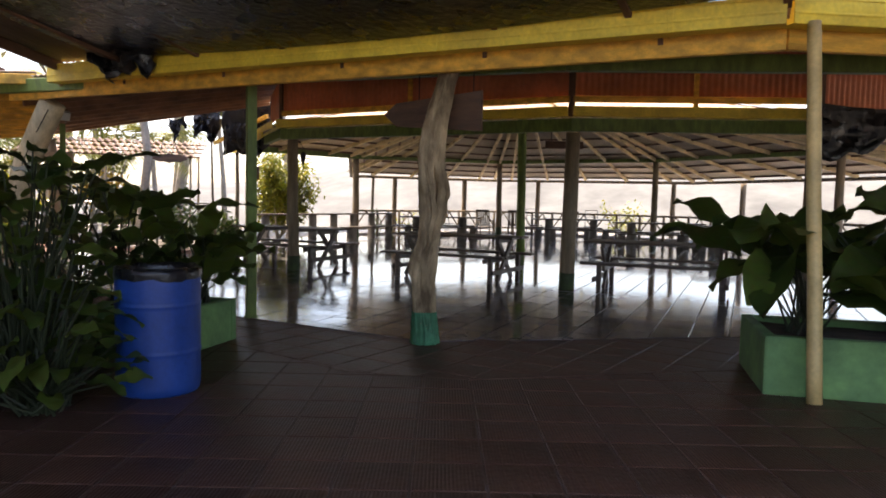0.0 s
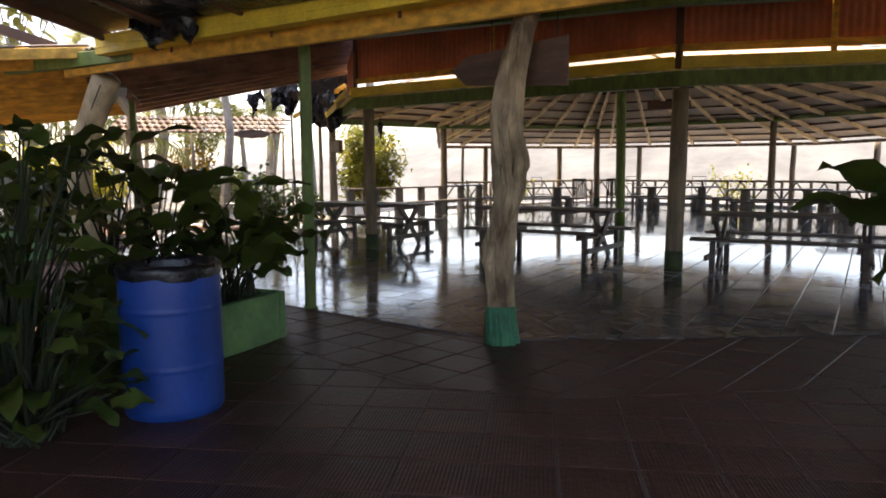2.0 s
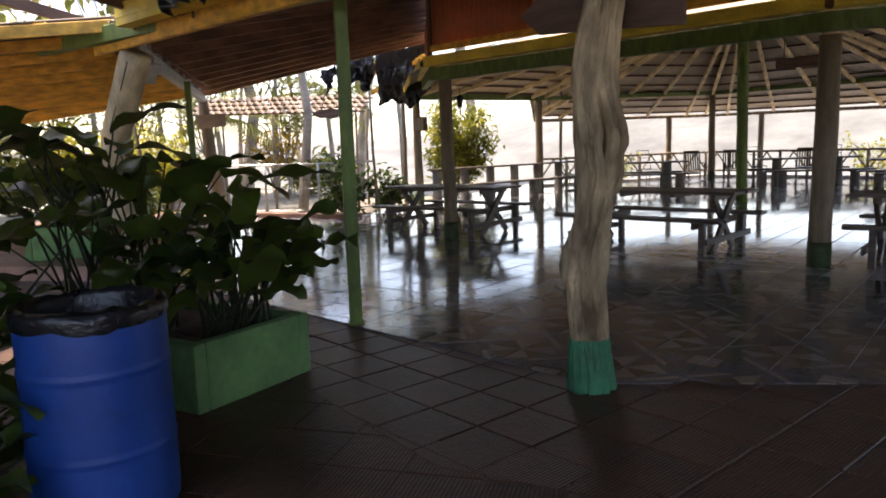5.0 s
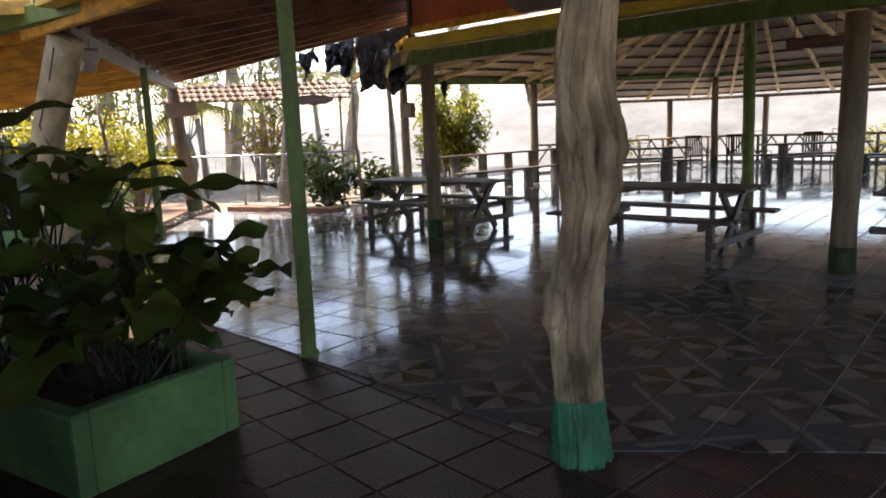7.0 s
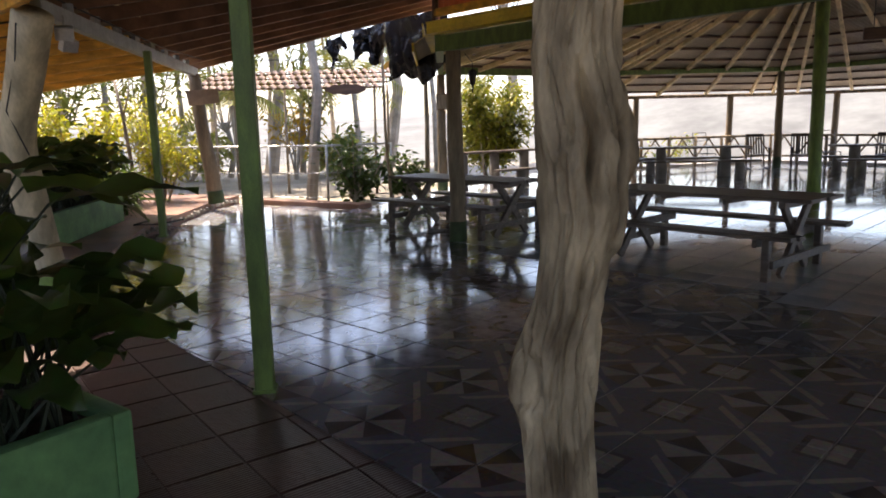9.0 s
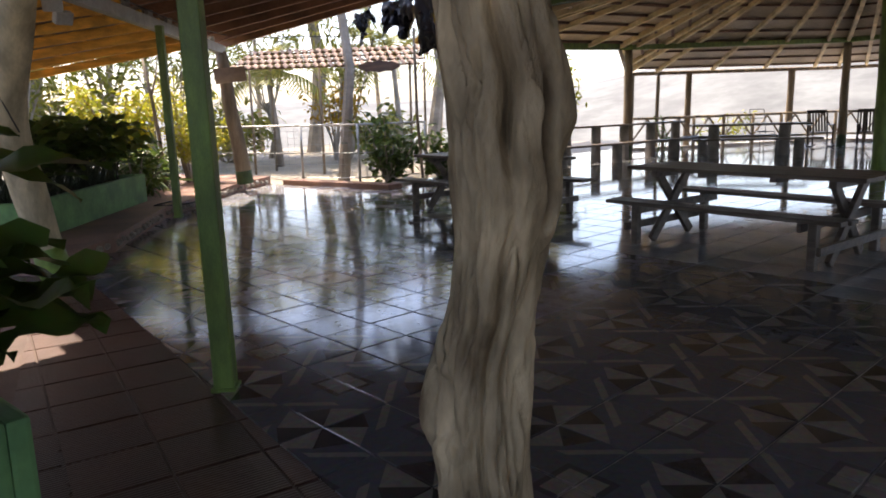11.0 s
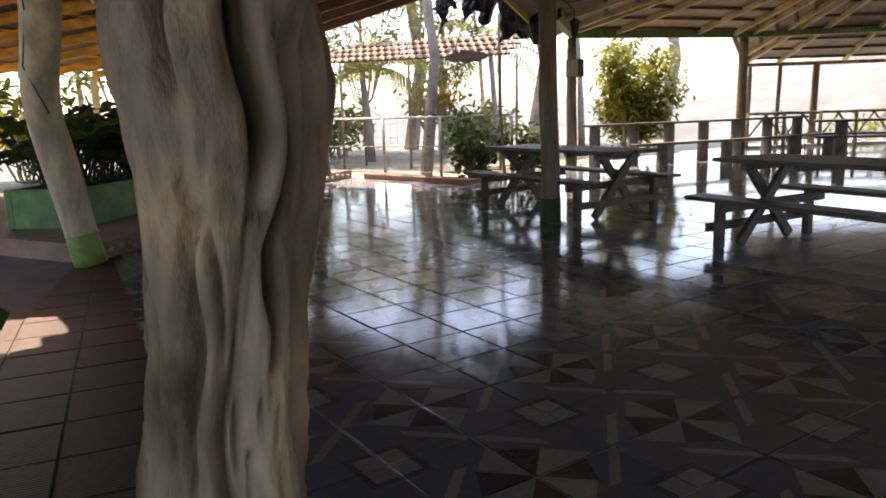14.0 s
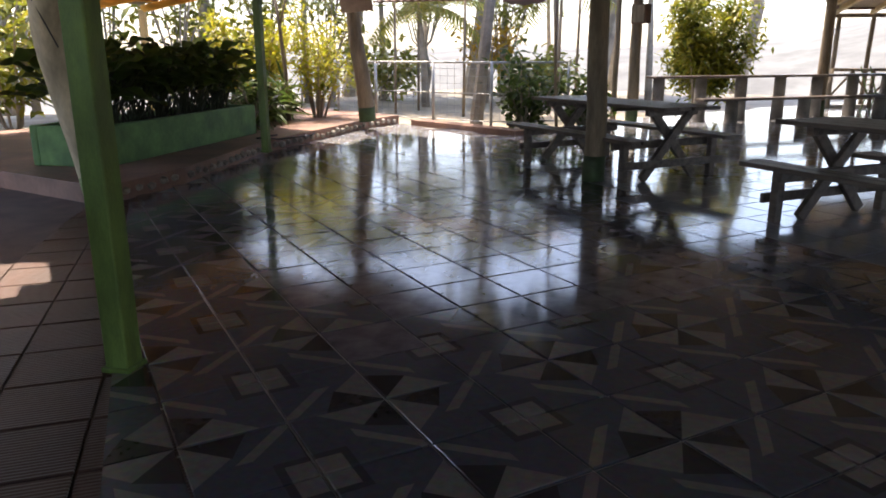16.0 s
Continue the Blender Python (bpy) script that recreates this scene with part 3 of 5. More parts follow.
def knotty_trunk():
    """The gnarled bare trunk that carries the near beam: fluted, bulging, with hollows, and a painted foot."""
    t = thing("gnarled_trunk_post", "gnarled bare tree-trunk post with a teal painted foot", "post", pose(LOG.x, LOG.y, 0))
    prof = [(0, 0.150), (0.06, 0.143), (0.33, 0.128), (0.6, 0.122), (0.78, 0.128), (0.92, 0.120), (1.05, 0.118), (1.2, 0.130), (1.38, 0.152), (1.55, 0.148), (1.8, 0.139), (2.1, 0.126), (2.4, 0.110), (2.6, 0.103), (2.9, 0.11)]

    def axis(z):
        return Vector((0.03 * math.sin(z * 1.7) - 0.058 * math.exp(-((z - 0.7) / 0.4) ** 2) + 0.035 * math.exp(-((z - 1.4) / 0.4) ** 2) + (0.26 * max(0, z - 1.8) ** 1.2), 0.03 * math.sin(z * 2.1 + 1) - 0.025 * math.exp(-((z - 0.75) / 0.35) ** 2), z))

    def radius(z, a):
        r = prof[-1][1]
        for (z0, r0), (z1, r1) in zip(prof, prof[1:]):
            if z0 <= z <= z1:
                r = r0 + (r1 - r0) * (z - z0) / (z1 - z0)
                break
        r *= 0.95
        tw = a + 0.35 * z + 0.25 * noise.noise(Vector((z * 2.2, 3, a * 0.3)))
        r *= 1 + 0.10 * noise.noise(Vector((math.cos(tw) * 1.1, math.sin(tw) * 1.1, z * 1.0))) + 0.10 * noise.noise(Vector((math.cos(tw) * 2.4, math.sin(tw) * 2.4, z * 2.4 + 4))) + 0.07 * noise.noise(Vector((math.cos(tw) * 1.5, math.sin(tw) * 1.5, z * 4.2 + 9))) + 0.10 * noise.noise(Vector((math.cos(tw) * 5, math.sin(tw) * 5, z * 3.4))) + 0.05 * noise.noise(Vector((math.cos(tw) * 13, math.sin(tw) * 13, z * 7)))
        g1_ = abs(noise.noise(Vector((math.cos(tw) * 2.6, math.sin(tw) * 2.6, z * 1.5 + 7))))
        g2_ = abs(noise.noise(Vector((math.cos(tw) * 6.5, math.sin(tw) * 6.5, z * 3.2 + 2))))
        r *= 1 - 0.20 * math.exp(-(g1_ / 0.045) ** 2) - 0.09 * math.exp(-(g2_ / 0.06) ** 2)
        for az, ah, wa, wz, dep in ((-0.16, 1.13, 0.13, 0.15, 0.85), (-0.14, 1.34, 0.2, 0.10, 0.3), (-0.62, 1.42, 0.10, 0.15, 0.6), (-1.3, 1.56, 0.12, 0.2, 0.6), (-0.82, 0.82, 0.10, 0.2, 0.45), (-1.15, 0.95, 0.30, 0.20, 0.10), (3.05, 0.80, 0.55, 0.16, -0.26), (-2.4, 0.77, 0.19, 0.075, 0.68), (-2.0, 0.62, 0.12, 0.12, 0.2), (-1.6, 0.55, 0.08, 0.2, 0.2), (-1.9, 1.2, 0.08, 0.3, 0.22), (-1.3, 1.05, 0.07, 0.22, 0.2), (-0.6, 0.72, 0.12, 0.28, 0.2), (-1.35, 0.65, 0.16, 0.5, 0.16), (0.3, 1.3, 0.25, 0.4, 0.22), (-2.2, 1.45, 0.14, 0.5, 0.12)):
            da = (a - az + math.pi) % (2 * math.pi) - math.pi
            r *= 1 - dep * math.exp(-((da + 0.08 * math.sin(z * 23)) / wa) ** 2 - ((z - ah) / wz) ** 4)
        return r

    def skin(z0, z1, nz, extra, sides=140):
        bm = bmesh.new()
        rings = []
        for i in range(nz + 1):
            z = z0 + (z1 - z0) * i / nz
            c = axis(z)
            rings.append([bm.verts.new((c.x + (radius(z, 2 * math.pi * k / sides) + extra) * math.cos(2 * math.pi * k / sides), c.y + (radius(z, 2 * math.pi * k / sides) + extra) * math.sin(2 * math.pi * k / sides), z)) for k in range(sides)])
        for a, b in zip(rings, rings[1:]):
            for k in range(sides):
                bm.faces.new((a[k], a[(k + 1) % sides], b[(k + 1) % sides], b[k]))
        bm.faces.new(rings[0][::-1])
        bm.faces.new(rings[-1])
        return bm
    part("trunk", skin(0, 2.80, 200, 0), M_BARK, t, soft=True)
    part("painted_foot", skin(0, 0.32, 14, 0.004), M_TEAL, t, "teal-green painted foot", soft=True)


knotty_trunk()
log_post("roof_post", (CREAM.x, CREAM.y, 0), (CREAM.x + 0.03, CREAM.y + 0.30, 2.82), 0.055, 0.05, "slim cream-painted pole before the planter", M_CREAMPOST, wob=0.02, bends=0.01)
log_post("trunk_post", (WL.x, WL.y, 0), (-2.84, 1.60, 2.62), 0.14, 0.165, "thick leaning pale trunk post with a green foot", M_WHITELOG, 0.3, M_LIME, seed=3, bends=0.05, wob=0.16, bow=(-0.32, 0.05))
log_post("trunk_post", (BENT.x, BENT.y, 0.17), (-5.75, 8.55, 2.62), 0.15, 0.11, "crooked trunk post at the end of the raised walkway", M_LOG, 0.25, seed=4, bends=0.03)
log_post("roof_post", PA, (PA.x - 0.03, PA.y, 2.56), 0.115, 0.10, "round wooden log post with a dark green foot", M_LOG, 0.28, seed=5)
log_post("roof_post", PB, (PB.x, PB.y - 0.1, 2.56), 0.125, 0.115, "thick round wooden log post with a dark green foot", M_LOG, 0.28, seed=6)
log_post("roof_post", PC, (PC.x, PC.y, 2.56), 0.125, 0.11, "thick round wooden log post with a green foot", M_LOG, 0.28, seed=7)
for p, z in ((R0, 2.72), (R1, 2.78), (R2, 2.95), (R3, 2.95), (R4, 2.9)):
    log_post("roof_post", p, (p.x, p.y, z), 0.125, 0.10, "round log post of the pavilion ring with a green foot", M_LOG, 0.35, seed=int(p.x * 7) + 40, sides=10)
log_post("roof_post", (R0.x - 0.3, R0.y - 0.25, 0), (R0.x - 0.3, R0.y - 0.25, 2.7), 0.06, 0.05, "slim pole beside the ring post", M_LOG, 0, seed=33, sides=8)
log_post("roof_post", HUB, (HUB.x - 0.05, HUB.y, 4.35), 0.13, 0.12, "green-painted round post in the middle of the pavilion", M_GREEN, seed=8, sides=12)

# ---------------- near beam, gutters ----------------
GD = Vector((0.846, -0.533, 0)).normalized()   # run of the gutter and the pine beam
GN = Vector((GD.y, -GD.x, 0))                  # its side towards the entrance
GC = Vector((2.03, -1.85, 0))
g0, g1 = GC - GD * 5.5, GC + GD * 2.9
p0_, p1_ = g0 - GD * 1.1 - GN * 0.17, g1 - GN * 0.17
A1 = g1 - GN * 0.1
B0, B1, E1 = Vector((-4.4, 2.09, 0)), Vector((3.3, -1.57, 0)), Vector((10.5, -2.9, 0))
t = thing("eave_beam", "green beam with a pine beam and cream gutter along the walkway eave", "beam", kind="structure")
part("green_beam", beam((B0.x, B0.y, 2.815), (B1.x, B1.y, 2.815), 0.12, 0.17), M_GREEN, t)
part("pine_beam", beam(p0_ + Vector((0, 0, 2.735)), p1_ + Vector((0, 0, 2.735)), 0.07, 0.17), M_YELLOWWOOD, t, "yellow pine beam")


def gutter(a, b, w, h):
    """A box gutter, open above, with a rolled front lip."""
    a, b = Vector(a), Vector(b)
    L = (b - a).length
    bm = bmesh.new()
    m = beam_m(a, b)
    for cy, cz, sy, sz in ((-w / 2, 0, 0.006, h), (w / 2, 0, 0.006, h), (0, -h / 2, w, 0.006), (-w / 2, h / 2 - 0.015, 0.022, 0.03), (-w / 2 - 0.002, -h * 0.12, 0.014, 0.02)):
        add_box(bm, (L, sy, sz), m @ pose(0, cy, cz), 0.003)
    return bm


part("gutter", gutter(g0 + Vector((0, 0, 2.91)), g1 + Vector((0, 0, 2.91)), 0.17, 0.21), M_CREAM, t, "cream-yellow sheet-metal gutter")
for k in range(4):
    q = g0 + (g1 - g0) * (k + 0.6) / 4
    part("gutter_joint", box((0.05, 0.185, 0.225), pose(q.x, q.y, 2.909, 0, 0, math.degrees(math.atan2(GD.y, GD.x))), 0.006), M_CREAM, t)
for k in range(6):
    q = p0_ + (p1_ - p0_) * (k + 0.4) / 6 - GN * 0.01
    part("rafter_end", box((0.045, 0.10, 0.07), pose(q.x, q.y, 2.79, 0, 0, math.degrees(math.atan2(GD.y, GD.x))), 0.004), M_BROWNWOOD, t)
part("green_beam", beam((B1.x, B1.y, 2.815), (E1.x, E1.y, 2.815), 0.12, 0.17), M_GREEN, t)
part("gutter", gutter((g1.x, g1.y, 2.91), (E1.x, E1.y - 0.3, 2.95), 0.17, 0.21), M_CREAM, t)
part("pine_beam", beam((p1_.x, p1_.y, 2.735), (E1.x, E1.y - 0.12, 2.76), 0.07, 0.17), M_YELLOWWOOD, t)

# ---------------- pavilion ring: beam, gutter, red band ----------------
t = thing("ring_beam", "green timber ring beam with cream gutter round the pavilion", "beam", kind="structure")
for a, b, za, zb in ((FA, FB, 2.64, 2.64), (FB, FC, 2.64, 2.64), (FC, R4, 2.64, 2.9), (R4, R3, 2.9, 3.0), (R3, R2, 3.0, 3.02), (R2, R1, 3.02, 2.85), (R1, R0, 2.85, 2.79), (R0, FA, 2.79, 2.64)):
    near = a in (FA, FB)
    lift = 0.07 if a in (R1, R0) else 0.0
    part("green_beam", beam((a.x, a.y, za + lift), (b.x, b.y, zb + lift), 0.12, 0.20 if near else 0.13 + 2 * lift, ext=0.03), M_GREEN, t)
    if near or b == FA:
        sd = (b - a).normalized()
        nn = Vector((sd.y, -sd.x, 0)) * 0.14
        part("gutter", gutter((a.x + nn.x, a.y + nn.y, za + 0.19), (b.x + nn.x, b.y + nn.y, zb + 0.19), 0.15, 0.15), M_CREAM, t, "cream-painted sheet-metal gutter")

t = thing("clerestory_panels", "red corrugated sheet band in timber frames above the gutter", "wall panel", kind="structure")
for a, b in ((FA, FB), (FB, FC)):
    z0, z1 = 3.03, 3.90
    p0, p1 = Vector((a.x, a.y, z0)), Vector((b.x, b.y, z0))
    for k, n in ((0, 2), (1, 2)):
        q0, q1 = p0 + (p1 - p0) * k / n, p0 + (p1 - p0) * (k + 1) / n
        corrugated(q0, q1, None, M_REDZINC, "sheet", t, 0.10, 0.014, top=(q0 + Vector((0, 0, z1 - z0)), q1 + Vector((0, 0, z1 - z0))))
    sd = (b - a).normalized()
    nn = Vector((sd.y, -sd.x, 0)) * 0.06
    part("sill_board", beam(p0 + nn, p1 + nn, 0.05, 0.10), M_YELLOWWOOD, t)
    part("head_board", beam(p0 + nn + Vector((0, 0, z1 - z0)), p1 + nn + Vector((0, 0, z1 - z0)), 0.05, 0.20), M_BROWNWOOD, t)
    for k in range(3):
        q = p0 + (p1 - p0) * k / 2 + nn
        part("stud", box((0.07, 0.05, z1 - z0 + 0.3), pose(q.x, q.y, (z0 + z1) / 2 - 0.12, 0, 0, math.degrees(math.atan2(sd.y, sd.x))), 0.004), M_YELLOWWOOD if k == 1 else M_BROWNWOOD, t)
# side return of the band at the left end
q = Vector((FA.x, FA.y, 3.02))
q2 = q + (R0 - FA).normalized() * 2.0
corrugated(q, q2, None, M_REDZINC, "sheet", t, 0.10, 0.014, top=(q + Vector((0, 0, 0.83)), q2 + Vector((0, 0, 0.6))))

# ---------------- pavilion roof ----------------
APEX = Vector((HUB.x, HUB.y, 4.75))
OW = Vector((-0.97, -0.24, 0))
roof = thing("pavilion_roof", "conical corrugated zinc roof on pale rafters over the pavilion", "roof", kind="structure")


def out(p, k, z):
    q = HUB + (p - HUB) * k
    return Vector((q.x, q.y, z))


S01 = R0 + (R1 - R0) * 0.93
EAVES = [Vector((FA.x, FA.y, 2.86)), Vector((FB.x, FB.y, 2.86)), Vector((FC.x, FC.y, 2.86)), out(R4, 1.35, 2.45), out(R3, 1.4, 2.42), out(R2, 1.36, 2.5), Vector((0.75, 19.65, 2.42)), Vector((S01.x, S01.y, 2.95)), Vector((R0.x, R0.y, 2.92))]
for i, a in enumerate(EAVES):
    b = EAVES[(i + 1) % len(EAVES)]
    corrugated(a, b, APEX, M_LITZINC, "sheet", roof, 0.11, 0.016, steps=3)
    L = (b - a).length
    n = max(2, int(L / 1.75))
    for k in range(n):
        s = (k + 0.5) / n
        e = a + (b - a) * s
        q = e + (APEX - e) * 0.8
        dz = Vector((0, 0, -0.08))
        part("rafter", beam(e + dz, q + dz, 0.085, 0.11, 0.004), M_PALEWOOD, roof)
    for f in (0.02, 0.10, 0.18, 0.26, 0.34, 0.43, 0.52, 0.62, 0.74):
        q0, q1 = a + (APEX - a) * f, b + (APEX - b) * f
        dz = Vector((0, 0, -0.035))
        part("purlin", beam(q0 + dz, q1 + dz, 0.07, 0.05, 0.003), M_BROWNWOOD, roof)
    part("hip_cap", beam(a + Vector((0, 0, 0.035)), APEX + Vector((0, 0, 0.035)), 0.34, 0.02, 0.003), M_LITZINC, roof)
    part("hip_rafter", beam(a + Vector((0, 0, -0.08)), a + (APEX - a) * 0.97 + Vector((0, 0, -0.08)), 0.09, 0.12, 0.004), M_PALEWOOD, roof)
    if 3 <= i <= 6:
        part("eave_log", tube([a + Vector((0, 0, -0.14)), b + Vector((0, 0, -0.14))], [0.06, 0.055], 8), M_LOG, roof)

for x, y, z, r in ((0.85, 19.8, 2.32, 0.06), (1.58, 20.3, 2.32, 0.06), (2.47, 20.85, 2.32, 0.10), (5.6, 22.85, 2.35, 0.11), (8.85, 22.65, 2.33, 0.11), (13.45, 18.95, 2.30, 0.11), (14.75, 16.0, 2.30, 0.11), (16.1, 9.0, 2.30, 0.11)):
    log_post("roof_post", (x, y, -0.02), (x + 0.03, y, z), r, r * 0.9, "slim pale log post under the outer eave", M_LOG, 0, seed=int(x * 9) + 60, sides=8)

corrugated(R0 + OW * 0.45 + Vector((0, 0, 2.74)), FA + OW * 0.45 + Vector((0, 0.35, 2.68)), None, M_LITZINC, "sheet", roof, 0.11, 0.016, top=(R0 + Vector((0, 0, 2.93)), FA + Vector((0, 0, 2.87))))
part("eave_board", beam(R0 + OW * 0.45 + Vector((0, 0, 2.70)), FA + OW * 0.45 + Vector((0, 0.35, 2.64)), 0.03, 0.12), M_CREAM, roof)

# ---------------- middle roof ----------------
mid = thing("lean_to_roof", "corrugated lean-to roof on dark timber rafters", "roof", kind="structure")
zl = 2.98
Wt, Nt = Vector((-3.35, 1.62, 2.93)), Vector((g1.x, g1.y, 3.02))
At, Bt, Ct = Vector((FA.x, FA.y, 3.97)), Vector((FB.x, FB.y, 3.97)), Vector((FC.x, FC.y, 3.97))
Et, Vt = Vector((-6.15, 9.1, 2.90)), Vector((-0.9, 8.45, 3.70))
corrugated(Wt, Nt, None, M_ZINC, "sheet", mid, 0.11, 0.016, top=(At, Bt))
corrugated(Et, Wt, None, M_ZINC, "sheet", mid, 0.11, 0.016, top=(Vt, At), steps=4)
corrugated(Nt, Vector((E1.x, E1.y - 0.3, zl + 0.05)), None, M_ZINC, "sheet", mid, 0.11, 0.016, top=(Bt, Ct))
drop = Vector((0, 0, -0.10))
for k in range(10):
    s = k / 9
    part("rafter", beam(Et + (Wt - Et) * s + drop, Vt + (At - Vt) * s + drop, 0.07, 0.15, 0.004), M_RAFTER, mid)
for k in range(11):
    s = k / 10
    a, b = Wt + (Nt - Wt) * s, At + (Bt - At) * s
    part("rafter", beam(a + Vector((0, 0, -0.09)), b + Vector((0, 0, -0.09)), 0.06, 0.14, 0.004), M_RAFTER, mid)
for f in (0.12, 0.3, 0.48, 0.66, 0.84):
    part("purlin", beam(Wt + (At - Wt) * f + Vector((0, 0, -0.02)), Nt + (Bt - Nt) * f + Vector((0, 0, -0.02)), 0.05, 0.03, 0.003), M_PALEWOOD, mid)
    part("purlin", beam(Et + (Vt - Et) * f + Vector((0, 0, -0.02)), Wt + (At - Wt) * f + Vector((0, 0, -0.02)), 0.05, 0.03, 0.003), M_PALEWOOD, mid)
for k in range(1, 9):
    q = Vector((-2.95, 1.75, 2.80)) + (Vector((-5.8, 8.7, 2.76)) - Vector((-2.95, 1.75, 2.80))) * k / 9
    part("rafter_block", box((0.09, 0.07, 0.12), pose(q.x, q.y, q.z, 0, 0, -22), 0.004), M_GREYBEAM, mid)
part("plate_beam", beam((-2.95, 1.75, 2.70), (-5.8, 8.7, 2.66), 0.10, 0.15), M_GREYBEAM, mid, "grey steel plate beam")

# ---------------- entrance roof over the walkway ----------------
right_eave = (Vector((A1.x, A1.y - 0.30, 3.04)), Vector((E1.x + 2, E1.y - 0.36, 3.06)))
E2, FD = Vector((17.0, -2.4, 0)), Vector((14.5, 2.9, 0))
corrugated(Vector((E1.x, E1.y - 0.3, zl + 0.05)), Vector((E2.x, E2.y, zl + 0.05)), None, M_ZINC, "sheet", mid, 0.11, 0.016, top=(Ct, Vector((FD.x, FD.y, 3.92))))
corrugated(Vector((FC.x, FC.y, 2.9)), Vector((FD.x, FD.y, 2.9)), None, M_REDZINC, "sheet", mid, 0.10, 0.014, top=(Vector((FC.x, FC.y, 3.9)), Vector((FD.x, FD.y, 3.9))))
part("green_beam", beam((FC.x, FC.y, 2.64), (FD.x, FD.y, 2.64), 0.12, 0.2), M_GREEN, mid)
near = thing("entrance_roof", "dark corrugated roof over the entrance walkway", "roof", kind="structure")
q0, q1 = g0 - GD * 1.0 + Vector((0, 0, 3.05)), g1 + Vector((0, 0, 3.05))
back = GN * 7.5
corrugated(q0 + GD * 1.2, q1 + GD * 0.2, None, M_ZINC, "sheet", near, 0.11, 0.016, top=(q0 + GD * 1.2 + back + Vector((0, 0, 1.5)), q1 + GD * 0.6 + back + Vector((0, 0, 1.5))))
corrugated(right_eave[0], right_eave[1], None, M_ZINC, "sheet", near, 0.11, 0.016, top=(right_eave[0] + Vector((-2, -7, 1.45)), right_eave[1] + Vector((1, -9, 1.6))))
for k in range(9):
    a = q0 + (q1 - q0) * k / 8 + Vector((0, 0, -0.06))
    part("rafter", beam(a, a + back + Vector((0, 0, 1.5)), 0.06, 0.12, 0.004), M_BROWNWOOD, near)
for f in (0.2, 0.45, 0.7, 0.95):
    dz = back * f + Vector((0, 0, 1.5 * f - 0.02))
    part("purlin", beam(q0 + dz, q1 + dz, 0.05, 0.04, 0.003), M_BROWNWOOD, near)

# ---------------- picnic tables ----------------


def picnic_table(m, label):
    """Trestle table with two benches joined to it: plank top, crossed legs, end rails and bench posts."""
    t = thing("picnic_table", label, "table", m, "wooden picnic tables")
    L, xs = 2.48, 0.93
    for k in range(4):
        part("top_plank", box((L - 0.03 * (k % 2), 0.185, 0.04), pose(0.01 * (k - 1.5), -0.297 + k * 0.198, 0.78), 0.008, 2), M_TABLE, t)
    for s in (-1, 1):
        for k in range(2):
            part("bench_plank", box((L - 0.05 * k, 0.135, 0.04), pose(0, s * (0.58 + k * 0.142), 0.455), 0.008, 2), M_TABLE, t)
    for x in (-xs, xs):
        e = 1 if x > 0 else -1
        for s in (-1, 1):
            a, b = Vector((x + 0.035 * s, -s * 0.40, 0.0)), Vector((x + 0.035 * s, s * 0.24, 0.74))
            bm = beam(a + Vector((0, 0, 0.02)), b, 0.05, 0.10, 0.006)
            part("crossed_leg", bm, M_TABLE, t)
            part("bench_post", box((0.075, 0.085, 0.435), pose(x, s * 0.63, 0.2175), 0.008), M_TABLE, t)
        part("end_rail", box((0.045, 1.46, 0.085), pose(x - e * 0.085, 0, 0.385), 0.006), M_TABLE, t)
        part("end_rail", box((0.04, 1.42, 0.08), pose(x + e * 0.082, 0, 0.19), 0.006), M_TABLE, t)
        part("top_cleat", box((0.07, 0.70, 0.07), pose(x, 0, 0.725), 0.006), M_TABLE, t)
    for x in (-0.38, 0.38):
        part("top_cleat", box((0.07, 0.66, 0.05), pose(x, 0, 0.735), 0.006), M_TABLE, t)
    return t


tb = picnic_table(pose(3.06, 4.62, 0.006, 0, 0, -34.0), "dark weathered wooden picnic table with two attached benches")
for x, y, a in ((-0.22, 6.78, -31.0), (6.22, 2.75, -28.5)):
    copy_thing(tb, pose(x, y, 0.006, 0, 0, a))

# ---------------- concrete-post tables in the hall ----------------


def post_table(m, length):
    t = thing("post_table", "long plank table with benches on thick concrete posts", "table", m, "concrete-post tables")
    for k in range(3):
        part("top_plank", box((length, 0.21, 0.05), pose(0, -0.22 + 0.22 * k, 0.80), 0.008), M_TABLE, t)
    for x in (-length * 0.3, length * 0.3):
        part("post", tube([(x, 0, 0), (x, 0, 0.3), (x, 0, 0.775)], [0.16, 0.145, 0.135], 12, True, 0.05, 3), M_GREYCONC, t, soft=True)
        for s in (-1, 1):
            part("bench_post", tube([(x * 1.15, s * 0.85, 0), (x * 1.15, s * 0.85, 0.44)], [0.13, 0.12], 12, True, 0.05, 4), M_GREYCONC, t, soft=True)
    for s in (-1, 1):
        part("bench_plank", box((length * 1.05, 0.30, 0.05), pose(0, s * 0.85, 0.465), 0.008), M_TABLE, t)
    return t


pt = post_table(pose(4.0, 17.3, 0.006, 0, 0, 8), 2.9)
for x, y, a in ((8.9, 17.4, 4), (12.6, 11.8, -10), (10.9, 14.2, -8)):
    copy_thing(pt, pose(x, y, 0.006, 0, 0, a))


